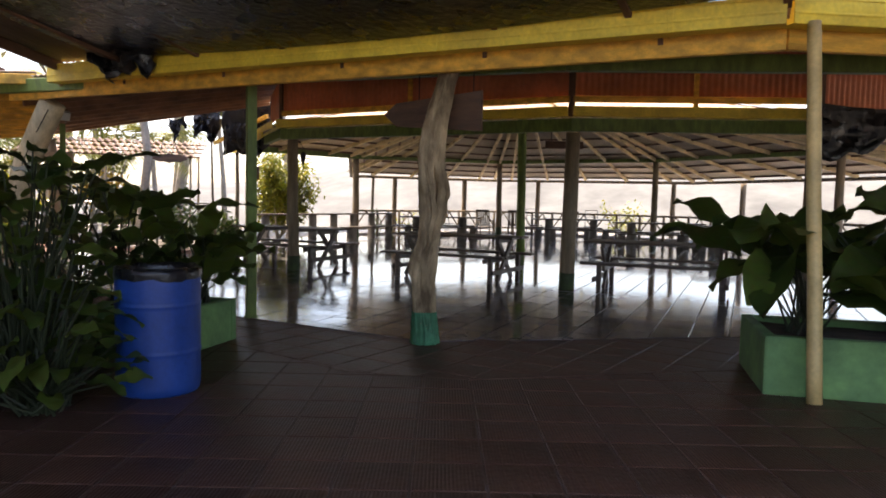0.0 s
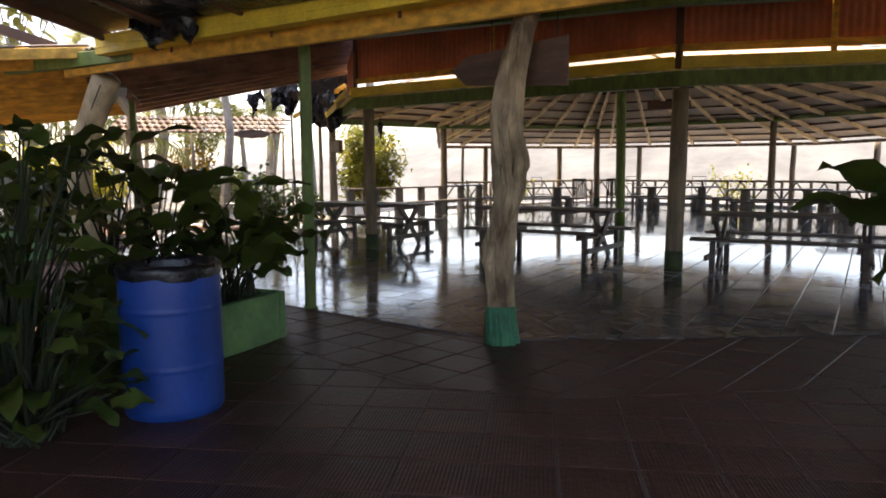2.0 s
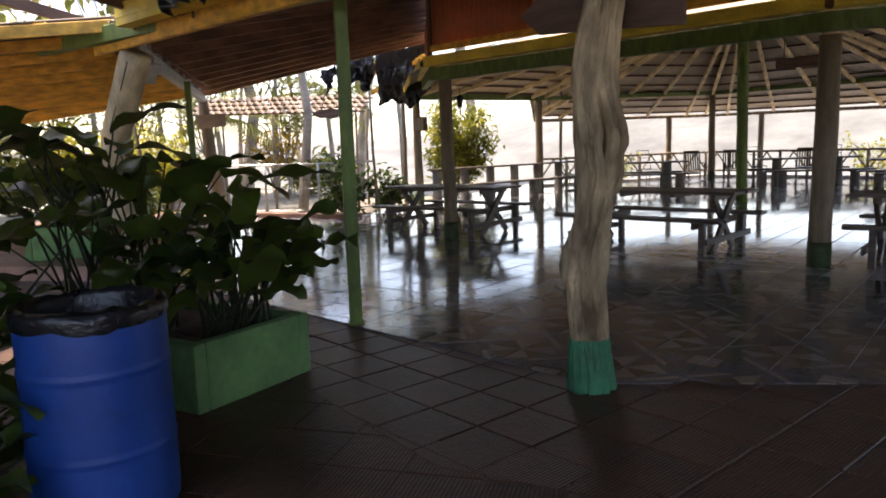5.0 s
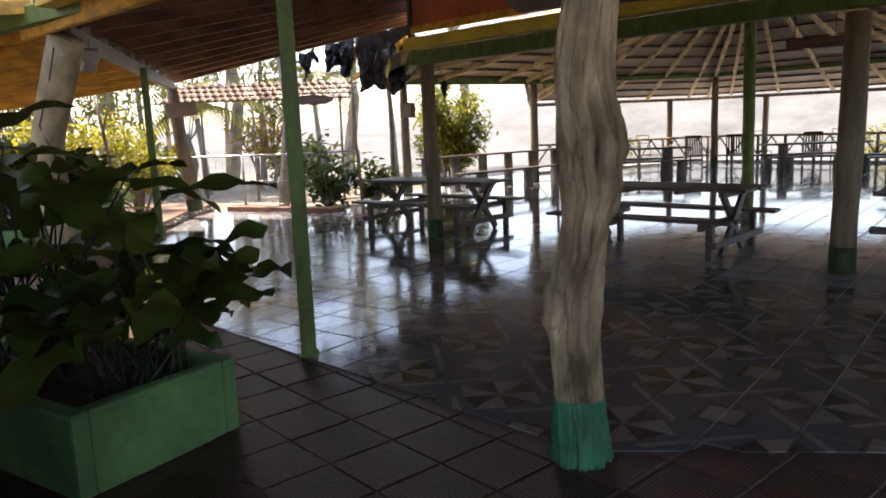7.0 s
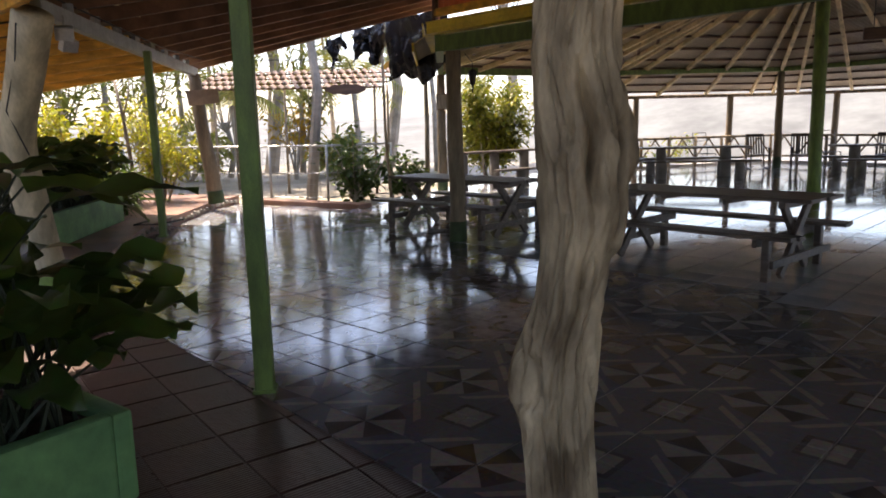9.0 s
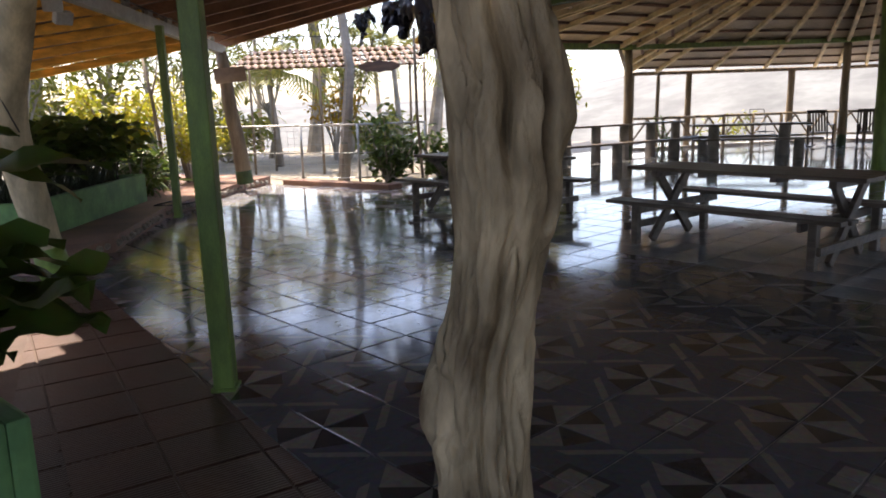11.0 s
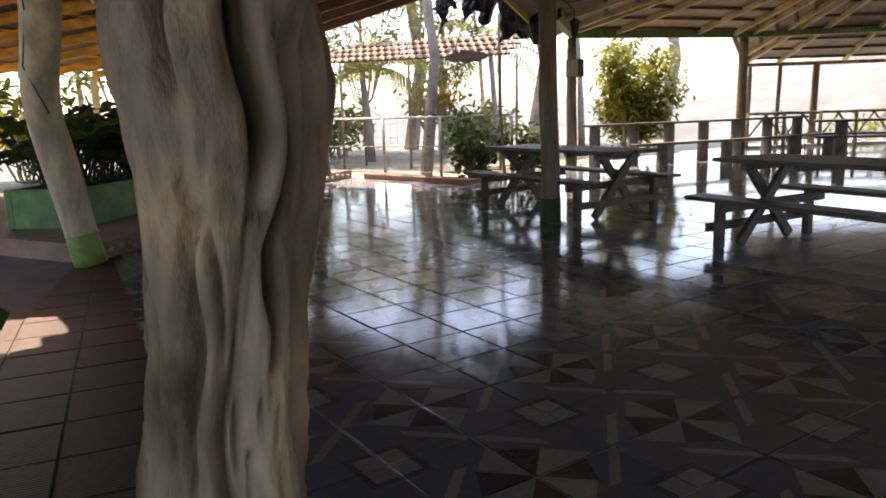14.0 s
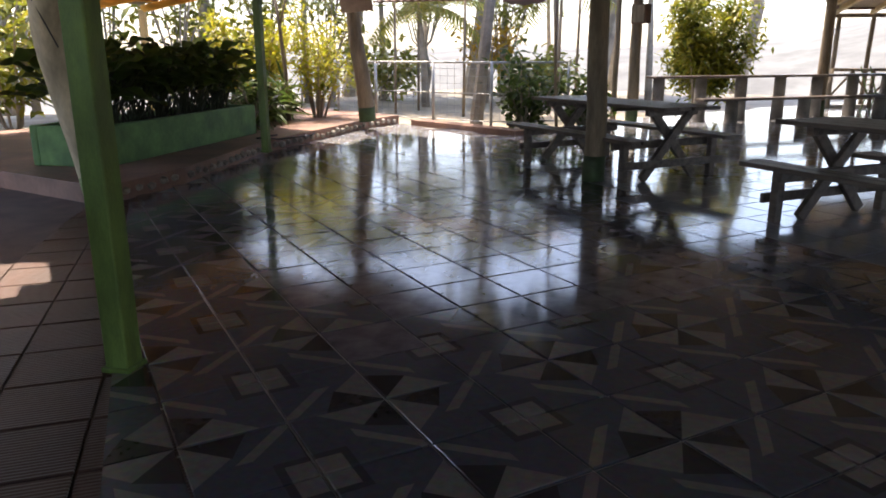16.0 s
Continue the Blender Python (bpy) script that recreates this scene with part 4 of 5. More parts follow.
def counter(a, b):
    """A plank counter on thick concrete posts along the pavilion edge, with a bench before it."""
    a, b = Vector(a), Vector(b)
    d = (b - a).normalized()
    nrm = Vector((d.y, -d.x, 0))
    L = (b - a).length
    t = thing("post_counter", "long plank counter and bench on thick concrete posts", "table", pose(a.x, a.y, 0.006))
    for k in range(7):
        q = d * L * (k + 0.2) / 6.4
        part("post", tube([q, q + Vector((0, 0, 0.4)), q + Vector((0, 0, 0.86))], [0.135, 0.125, 0.12], 12, True, 0.05, k), M_GREYCONC, t, soft=True)
    for k in range(2):
        o = nrm * (0.17 * k - 0.085)
        part("top_plank", beam(o + Vector((0, 0, 0.885)), o + d * L + Vector((0, 0, 0.885)), 0.16, 0.05), M_TABLE, t)
    for f in (0.22, 0.5, 0.82):
        q = d * L * f + nrm * 0.72
        part("bench_post", tube([q, q + Vector((0, 0, 0.44))], [0.13, 0.12], 12, True, 0.05, 4), M_GREYCONC, t, soft=True)
    o = nrm * 0.72 + Vector((0, 0, 0.465))
    part("bench_plank", beam(o + d * L * 0.1, o + d * L * 0.95, 0.28, 0.05), M_TABLE, t)


counter((-1.75, 13.05, 0), (2.3, 18.2, 0))

# ---------------- railing round the far side ----------------


def railing(a, b, bays, name="railing", cross=True):
    a, b = Vector(a), Vector(b)
    t = thing(name, "rustic pole railing with crossed braces along the pavilion edge", "railing", pose(a.x, a.y, 0))
    d = b - a
    for k in range(bays + 1):
        p = d * k / bays
        part("post", tube([p, p + Vector((0, 0, 0.98))], [0.055, 0.05], 7, True, 0.1, k), M_LOG, t, soft=True)
        if k < bays:
            q = d * (k + 1) / bays
            part("top_rail", tube([p + Vector((0, 0, 0.95)), q + Vector((0, 0, 0.96))], [0.045, 0.04], 7, True, 0.1, k), M_LOG, t, soft=True)
            part("low_rail", tube([p + Vector((0, 0, 0.25)), q + Vector((0, 0, 0.25))], [0.035, 0.035], 7, True, 0.1, k), M_LOG, t, soft=True)
            if cross:
                m = (p + q) / 2
                part("brace", tube([p + Vector((0, 0, 0.27)), m + Vector((0, 0, 0.92))], [0.03, 0.028], 6), M_LOG, t)
                part("brace", tube([m + Vector((0, 0, 0.92)), q + Vector((0, 0, 0.27))], [0.03, 0.028], 6), M_LOG, t)
    return t


RL = [EAVES[i] for i in (3, 4, 5, 6)]
pr = [HUB + (Vector((p.x, p.y, 0)) - HUB) * 0.97 for p in RL]
railing(pr[0], pr[1], 8)
railing(pr[1], pr[2], 9)
railing(pr[2], pr[3], 7)
slab("planter_kerb", [(pr[1].x, pr[1].y), (pr[2].x, pr[2].y), (pr[3].x, pr[3].y), (pr[3].x - 0.1, pr[3].y + 0.4), (pr[2].x, pr[2].y + 0.5), (pr[1].x + 0.4, pr[1].y + 0.4)], -0.05, 0.08, M_CONC, "low dark concrete kerb under the railing", "kerb")


def rocking_chair(m):
    t = thing("rocking_chair", "dark wooden slatted rocking chair facing the hall", "chair", m, "rocking chairs")
    for k in range(6):
        part("back_slat", box((0.05, 0.02, 0.62), pose(-0.2 + k * 0.08, 0.27, 0.72, -14), 0.004), M_DARKCHAIR, t)
    part("head_rail", box((0.56, 0.03, 0.09), pose(0, 0.35, 1.02, -14), 0.006), M_DARKCHAIR, t)
    for k in range(5):
        part("seat_slat", box((0.54, 0.075, 0.02), pose(0, -0.2 + k * 0.09, 0.42), 0.004), M_DARKCHAIR, t)
    for s in (-1, 1):
        part("front_leg", box((0.04, 0.04, 0.58), pose(s * 0.27, -0.22, 0.34), 0.005), M_DARKCHAIR, t)
        part("back_leg", box((0.04, 0.04, 0.98), pose(s * 0.27, 0.24, 0.54, -8), 0.005), M_DARKCHAIR, t)
        part("armrest", box((0.07, 0.56, 0.03), pose(s * 0.28, 0.0, 0.64), 0.006), M_DARKCHAIR, t)
        part("rocker", tube([(s * 0.27, -0.45, 0.09), (s * 0.27, -0.2, 0.03), (s * 0.27, 0.1, 0.02), (s * 0.27, 0.5, 0.10)], [0.02] * 4, 6), M_DARKCHAIR, t)
    return t


rc = rocking_chair(pose(6.2, 20.6, 0.0, 0, 0, 10))
for x, y, a in ((7.45, 20.6, -8), (9.7, 20.2, -20)):
    copy_thing(rc, pose(x, y, 0.0, 0, 0, a))


def chair_frame(m):
    t = thing("metal_chair", "bare grey metal chair frame by the railing", "chair", m, "metal chairs")
    for s in (-1, 1):
        part("side_tube", tube([(s * 0.25, -0.25, 0), (s * 0.25, -0.22, 0.45), (s * 0.25, 0.2, 0.45), (s * 0.25, 0.34, 1.12)], [0.014] * 4, 6), M_METALCHAIR, t)
        part("back_leg", tube([(s * 0.25, 0.2, 0.45), (s * 0.25, 0.3, 0)], [0.014] * 2, 6), M_METALCHAIR, t)
    for y, z in ((0.34, 1.12), (0.29, 0.85), (0.2, 0.45), (-0.22, 0.45)):
        part("cross_tube", tube([(-0.25, y, z), (0.25, y, z)], [0.013] * 2, 6), M_METALCHAIR, t)
    return t


mc = chair_frame(pose(8.5, 21.6, 0, 0, 0, 8))
for x, y, a in ((10.6, 20.4, -20), (4.7, 21.2, 30)):
    copy_thing(mc, pose(x, y, 0, 0, 0, a))

t = thing("metal_chair", "green tubular metal chair beside the ring post", "chair", pose(2.05, 18.9, 0, 0, 0, 70))
for x in (-0.25, 0.25):
    part("side_tube", tube([(x, -0.25, 0), (x, -0.22, 0.42), (x, 0.2, 0.40), (x, 0.42, 1.05)], [0.016] * 4, 6), M_GREEN, t)
    part("back_leg", tube([(x, 0.2, 0.40), (x, 0.3, 0)], [0.016] * 2, 6), M_GREEN, t)
for k in range(5):
    part("back_slat", tube([(-0.25, 0.24 + 0.04 * k, 0.5 + 0.12 * k), (0.25, 0.24 + 0.04 * k, 0.5 + 0.12 * k)], [0.012] * 2, 6), M_GREEN, t)
for k in range(4):
    part("seat_slat", tube([(-0.25, -0.18 + 0.11 * k, 0.425), (0.25, -0.18 + 0.11 * k, 0.425)], [0.012] * 2, 6), M_GREEN, t)

# ---------------- signs ----------------


def board_sign(name, pts, thick, m, material, label):
    """A flat board cut to the outline pts (x, z)."""
    bm = bmesh.new()
    f = [bm.verts.new((x, -thick / 2, z)) for x, z in pts]
    b = [bm.verts.new((x, thick / 2, z)) for x, z in pts]
    bm.faces.new(f)
    bm.faces.new(b[::-1])
    for i in range(len(pts)):
        j = (i + 1) % len(pts)
        bm.faces.new((f[j], f[i], b[i], b[j]))
    bmesh.ops.recalc_face_normals(bm, faces=bm.faces[:])
    t = thing(name, label, "sign", m)
    part("board", bm, material, t)
    return t


ang = math.degrees(math.atan2(ND.y, ND.x))
sg = LOG - NN * 0.24
s1 = board_sign("wooden_sign", [(-0.74, 0.02), (-0.58, 0.13), (0.45, 0.20), (0.45, -0.19), (-0.58, -0.11)], 0.035, pose(sg.x, sg.y, 2.30, 0, 0, ang), M_SIGN, "dark wooden arrow-shaped board behind the gnarled trunk")
for x in (-0.3, 0.35):
    part("hanger", tube([(x, 0, 0.15), (x, 0, 0.5)], [0.006, 0.006], 5), M_WIRE, s1)
s2 = board_sign("wooden_sign", [(-0.30, 0.13), (0.27, 0.16), (0.30, -0.10), (-0.26, -0.15)], 0.03, pose(-5.53, 8.46, 2.18, 0, 0, 24), M_PALESIGN, "small pale wooden board nailed to the crooked trunk post")
ov = [(0.47 * math.cos(2 * math.pi * k / 20), 0.12 * math.sin(2 * math.pi * k / 20) * (1 + 0.15 * math.sin(3 * k))) for k in range(20)]
s3 = board_sign("hanging_sign", ov, 0.04, pose(-4.05, 11.95, 2.42, 0, 0, 12), M_SIGN, "dark oval wooden board hanging under the tiled shelter roof")
for x in (-0.25, 0.25):
    part("chain", tube([(x, 0, 0.1), (x * 0.4, 0, 0.62)], [0.008, 0.008], 5), M_WIRE, s3)

# ---------------- black plastic sheets ----------------


def plastic(name, p0, p1, drop, seed, label, billow=0.35, run=(0, 0, -1), ragged=1.0):
    """A crumpled film hanging between p0 and p1."""
    p0, p1 = Vector(p0), Vector(p1)
    bm = bmesh.new()
    nx, nz = 34, 18
    sd = (p1 - p0).normalized()
    nn = Vector((-sd.y, sd.x, 0))
    g = []
    for i in range(nx + 1):
        row = []
        s = i / nx
        low = drop * (0.85 - 0.3 * ragged + ragged * (0.7 * abs(noise.noise(Vector((s * 4, seed, 0)))) + 0.25 * math.sin(s * 9 + seed)))
        for j in range(nz + 1):
            v = j / nz
            p = p0 + (p1 - p0) * s + Vector(run) * low * v + Vector((0, 0, -0.08 * math.sin(s * math.pi)))
            p += nn * billow * (noise.noise(Vector((s * 6, v * 2, seed))) + 0.5 * noise.noise(Vector((s * 14, v * 6, seed + 3)))) * (0.3 + v)
            row.append(bm.verts.new(p))
        g.append(row)
    for i in range(nx):
        for j in range(nz):
            bm.faces.new((g[i][j], g[i + 1][j], g[i + 1][j + 1], g[i][j + 1]))
    return tagged(part(name, bm, M_PLASTIC, soft=True), label, "plastic sheet")


plastic("black_plastic_sheet", (-2.05, 8.95, 3.50), (-0.85, 8.6, 3.62), 1.35, 2, "torn black plastic sheet hanging at the roof corner", 0.16, ragged=0.25)
plastic("black_plastic_sheet", (-2.75, 9.15, 3.38), (-2.1, 8.95, 3.48), 0.75, 8, "torn black plastic sheet hanging in rags", 0.2, ragged=0.6)
plastic("black_plastic_sheet", (-3.35, 9.25, 3.22), (-2.95, 9.15, 3.34), 0.55, 4, "torn black plastic rag hanging under the verge", 0.2)
plastic("black_plastic_sheet", (7.2, 0.55, 2.85), (9.6, 0.3, 2.85), 0.75, 12, "black plastic sheet hanging beside the ring beam", 0.12)
b0, b1 = g0 + GD * 1.1 + GN * 0.14, g1 + GN * 0.14
plastic("black_plastic_sheet", (b0.x, b0.y, 3.02), (b1.x, b1.y, 3.02), 3.6, 5, "black plastic sheet draped under the entrance roof", 0.05, (GN.x, GN.y, 0.17))
b2 = b0 + GN * 0.05 - GD * 0.15
plastic("black_plastic_sheet", (b2.x, b2.y, 3.16), (b2.x + 0.85, b2.y - 0.54, 3.14), 0.42, 11, "black plastic sheet bunched over the gutter", 0.14)
t = thing("roof_strut", "brown timber strut and slim pole at the roof corner", "timber")
part("strut", beam((-0.95, 8.5, 3.28), (-2.45, 10.0, 2.72), 0.06, 0.09), M_YELLOWWOOD, t)
part("pole", tube([(-2.38, 9.95, 0.0), (-2.5, 10.05, 1.4), (-2.56, 10.2, 3.0)], [0.03, 0.03, 0.028], 7), M_LOG, t, soft=True)

# ---------------- porch roof over the raised walkway ----------------
porch = thing("porch_roof", "orange pine boarded porch roof over the planter walkway", "roof", kind="structure")
P0, P1, P2, P3 = Vector((-3.0, 1.5, 3.0)), Vector((-5.3, 7.4, 2.77)), Vector((-10.2, 7.6, 2.3)), Vector((-9.0, -2.4, 2.25))
corrugated(P3, P2, None, M_ZINC, "sheet", porch, 0.11, 0.016, top=(P0, P1))
for k in range(10):
    a, b = P0 + (P1 - P0) * k / 9, P3 + (P2 - P3) * k / 9
    part("rafter", beam(a + Vector((0, 0, -0.09)), b + Vector((0, 0, -0.09)), 0.06, 0.13, 0.004), M_YELLOWWOOD, porch)
for f in (0.1, 0.3, 0.5, 0.7, 0.9):
    part("purlin", beam(P0 + (P3 - P0) * f + Vector((0, 0, -0.02)), P1 + (P2 - P1) * f + Vector((0, 0, -0.02)), 0.14, 0.025, 0.003), M_YELLOWWOOD, porch)
for q in (P2, P3, (P2 + P3) / 2):
    square_post("porch_post", q.x, q.y, 0.0, q.z - 0.1, 0.11, "cream square porch post behind the planter", M_CREAMPOST)

# ---------------- tiled shelter roof, fence ----------------
shelter = thing("tiled_shelter", "small open shelter with a red clay tile roof beyond the fence", "shelter")
T0, T1 = Vector((-8.4, 12.75, 2.62)), Vector((-3.55, 12.95, 2.55))
tile_me = None
NX, NR = 24, 4
for r in range(NR):
    for k in range(NX):
        if tile_me is None:
            bm = bmesh.new()
            gg = []
            for i in range(9):
                a = 2 * math.pi * i / 8
                gg.append([bm.verts.new((-0.11 + 0.22 * i / 8, y, 0.035 * math.sin(a) + (0.02 if y < 0 else 0))) for y in (-0.1, 0.1)])
            for a, b in zip(gg, gg[1:]):
                bm.faces.new((a[0], b[0], b[1], a[1]))
            q = bmesh.ops.extrude_face_region(bm, geom=bm.faces[:])
            bmesh.ops.translate(bm, verts=[v for v in q["geom"] if isinstance(v, bmesh.types.BMVert)], vec=(0, 0, -0.015))
            tile_me = bpy.data.meshes.new("clay_tile")
            bm.to_mesh(tile_me)
            bm.free()
            tile_me.materials.append(M_CLAY)
            smooth(tile_me)
        o = new("clay_tile", tile_me)
        o.parent = shelter
        s = (k + 0.5) / NX
        p = T0 + (T1 - T0) * s + Vector((0, 0.33 * r, 0.135 * r))
        o.matrix_basis = pose(p.x, p.y, p.z, 22 + rnd.uniform(-2, 2), 0, 2 + rnd.uniform(-2, 2)) @ Matrix.Diagonal(((T1 - T0).length / NX / 0.215, 1, 1, 1))
for r in range(4):
    part("batten", tube([T0 + Vector((-0.1, 0.33 * r, 0.135 * r - 0.05)), T1 + Vector((0.1, 0.33 * r, 0.135 * r - 0.05))], [0.025, 0.025], 6), M_BROWNWOOD, shelter)
for x, y in ((-8.0, 12.9), (-3.75, 13.0), (-8.0, 13.9), (-3.75, 14.0), (-6.1, 13.0)):
    part("pole", tube([(x, y, -0.06), (x + 0.03, y, 2.6)], [0.035, 0.03], 7), M_LOG, shelter, soft=True)

fence = thing("wire_fence", "galvanised pipe fence with wire mesh beside the kerb", "fence")
FP = [Vector(p) for p in ((-9.4, 11.1, 0), (-8.1, 10.9, 0), (-6.86, 10.67, 0), (-5.33, 10.55, 0), (-3.98, 10.5, 0), (-2.9, 11.6, 0))]
for p in FP:
    part("post", tube([p + Vector((0, 0, -0.06)), p + Vector((0, 0, 1.22))], [0.03, 0.03], 8), M_STEEL, fence, soft=True)
for a, b in zip(FP, FP[1:]):
    for z, r in ((1.2, 0.022), (0.62, 0.012), (0.1, 0.012)):
        part("rail", tube([a + Vector((0, 0, z)), b + Vector((0, 0, z))], [r, r], 7), M_STEEL, fence)
    n = int((b - a).length / 0.16)
    mesh = None
    for k in range(1, n):
        q = a + (b - a) * k / n
        w = tube([q + Vector((0, 0, 0.1)), q + Vector((0, 0, 1.2))], [0.003, 0.003], 3, False)
        mesh = w if mesh is None else merge(mesh, w)
    for k in range(1, 8):
        w = tube([a + Vector((0, 0, 0.1 + k * 0.14)), b + Vector((0, 0, 0.1 + k * 0.14))], [0.003, 0.003], 3, False)
        mesh = merge(mesh, w)
    part("wire_mesh", mesh, M_STEEL, fence)

# ---------------- shrubs, trees, palms ----------------


def shrub(name, x, y, z, r, h, n, leaf, material, label, trunk=0.0, category="shrub", ratio=0.42, low=0.45):
    """Branching stems with clumps of small leaves, uneven outline; trunk: height of the bare stem."""
    t = thing(name, label, category, pose(x, y, z))
    wood, leaves = None, bmesh.new()
    for i in range(9):
        a = i * 2.4 + rnd.uniform(-0.3, 0.3)
        rr = r * rnd.uniform(0.35, 0.95)
        tip = Vector((math.cos(a) * rr, math.sin(a) * rr, trunk + (h - trunk) * rnd.uniform(low, 1.0)))
        foot = Vector((0, 0, trunk * 0.85)) if trunk > 1.0 else Vector((rnd.uniform(-0.06, 0.06), 0, 0))
        st = tube([foot, Vector((tip.x * 0.2, tip.y * 0.2, max(trunk, 0.1))), tip * 0.7 + Vector((0, 0, tip.z * 0.15)), tip], [0.035, 0.028, 0.016, 0.007], 6, False)
        wood = st if wood is None else merge(wood, st)
        for k in range(n // 9):
            s = rnd.uniform(0.35, 1.05)
            p = Vector((tip.x * s, tip.y * s, trunk * 0.9 + (tip.z - trunk * 0.9) * s)) + Vector((rnd.gauss(0, 0.16), rnd.gauss(0, 0.16), rnd.gauss(0, 0.14))) * r
            p.z = max(p.z, 0.06)
            leaf_blade(leaves, p, (rnd.uniform(-1, 1), rnd.uniform(-1, 1), rnd.uniform(-0.5, 0.8)), leaf * rnd.uniform(0.6, 1.3), leaf * ratio, rnd.uniform(0.3, 1.2), rnd.uniform(-1, 1), 0.04, 3)
    if trunk > 1.0:
        wood = merge(wood, tube([(0, 0, 0), (0.03 * h, 0.01 * h, trunk * 0.5), (0, 0, trunk)], [0.017 * h, 0.013 * h, 0.011 * h], 8))
    part("branch_growth", wood, M_TRUNK, t)
    part("foliage", leaves, material, t, soft=True)
    return t


def palm(name, x, y, z, h, n, fl, label, material=None, seed=1):
    t = thing(name, label, "palm", pose(x, y, z))
    rg = random.Random(seed)
    lean = Vector((rg.uniform(-0.1, 0.1), rg.uniform(-0.1, 0.1), 0)) * h
    part("trunk", tube([(0, 0, 0), lean * 0.3 + Vector((0, 0, h * 0.5)), lean + Vector((0, 0, h))], [0.13, 0.09, 0.075], 8), M_TRUNK, t, soft=True)
    bm = bmesh.new()
    for i in range(n):
        a = i * 2.39 + rg.uniform(-0.3, 0.3)
        p = lean + Vector((0, 0, h))
        d = Vector((math.cos(a), math.sin(a), rg.uniform(0.1, 1.6))).normalized()
        k = 9
        for j in range(k):
            q = p + d * fl / k
            side = d.cross(Vector((0, 0, 1)))
            side = side.normalized() if side.length > 0.01 else Vector((1, 0, 0))
            w = fl * 0.34 * math.sin(math.pi * (0.12 + 0.8 * j / k))
            for s in (-1, 1):
                for f in (0.0, 0.5):
                    b0_ = p + (q - p) * f
                    e = b0_ + side * s * w + d * w * 0.6 + Vector((0, 0, -w * 0.45))
                    v = [bm.verts.new(b0_), bm.verts.new(b0_ + d * 0.035 * fl), bm.verts.new(e)]
                    bm.faces.new(v)
            v = [bm.verts.new(p - side * 0.012), bm.verts.new(p + side * 0.012), bm.verts.new(q + side * 0.008), bm.verts.new(q - side * 0.008)]
            bm.faces.new(v)
            p = q
            d = (d + Vector((0, 0, -0.17))).normalized()
    part("fronds", bm, material or M_PALM, t)
    return t


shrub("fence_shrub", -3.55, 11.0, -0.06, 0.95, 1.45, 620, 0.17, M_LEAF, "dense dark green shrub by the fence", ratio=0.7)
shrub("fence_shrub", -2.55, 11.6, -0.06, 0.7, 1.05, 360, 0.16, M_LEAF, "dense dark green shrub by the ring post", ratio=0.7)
shrub("mango_tree", -1.6, 16.3, -0.06, 1.25, 2.9, 5200, 0.21, M_BUSH, "small leafy tree with drooping leaves beside the pavilion", 0.3, "tree", 0.34, 0.3)
shrub("croton_shrub", -6.95, 8.95, 0.0, 0.85, 2.15, 1500, 0.15, M_CROTON, "yellow-green leafy shrub behind the crooked trunk post", 0.2, ratio=0.3)
shrub("croton_shrub", -8.5, 8.9, 0.0, 1.0, 2.0, 1100, 0.19, M_CROTON, "yellow-green leafy shrub behind the long planter", 0.2)
for k in range(5):
    shrub("strap_leaf_plant", -6.35 - 0.25 * k, 6.7 + 0.38 * k, 0.16, 0.45, 0.75, 130, 0.45, M_LEAF, "strap-leaved green plant on the walkway edge", 0.0, "plant", 0.13)
shrub("garden_shrub", -11.5, 5.5, -0.06, 1.5, 2.6, 500, 0.3, M_BUSH, "leafy garden shrub in the sun behind the porch")
shrub("garden_shrub", -11.0, 1.5, -0.06, 1.5, 2.4, 500, 0.3, M_BUSH, "leafy garden shrub in the sun behind the porch")
shrub("garden_shrub", -13.5, 12.5, -0.06, 1.8, 3.0, 500, 0.32, M_BUSH, "leafy garden shrub in the sun beyond the fence")
shrub("garden_shrub", 13.5, 24.5, -0.4, 1.2, 1.7, 300, 0.22, M_BUSH, "low yellow-green shrub beyond the railing")
shrub("garden_shrub", 4.0, 28.5, -0.9, 1.2, 1.8, 300, 0.22, M_BUSH, "low yellow-green shrub beyond the railing")
k = 0
for bearing, dist, h in ((14, 26, 5.0), (17.5, 34, 7.5), (20, 24, 3.4), (22, 38, 8.0), (24.5, 27, 5.5), (27, 33, 6.5), (29, 22, 2.8), (31, 36, 8), (33, 27, 5.2), (35.5, 30, 6.0), (38, 24, 4.0), (41, 33, 7), (45, 26, 5), (50, 30, 6), (56, 24, 4.5), (64, 27, 5.5), (74, 24, 5)):
    a = radians(bearing)
    k += 1
    palm("palm", 2 - math.sin(a) * dist, -4 + math.cos(a) * dist, -0.3, h, 15, 1.7 + 0.15 * (k % 4), "slender palm in the sunlit garden", seed=k)
# crowns added above the view, this tall to keep sky out of floor reflections
for bearing, dist, h, r in ((9, 32, 17, 5.5), (18, 29, 16.5, 5.2), (27, 28, 17, 5.4), (36, 29, 16.5, 5.2), (46, 26, 15, 4.8), (58, 25, 14, 4.6), (71, 23, 13, 4.4)):
    a = radians(bearing)
    shrub("garden_tree", 2 - math.sin(a) * dist, -4 + math.cos(a) * dist, -0.5, r, h, 1600, 0.75, M_PALM, "tall leafy garden tree, unseen crown added to block sky reflections", h * 0.42, "tree", 0.4)
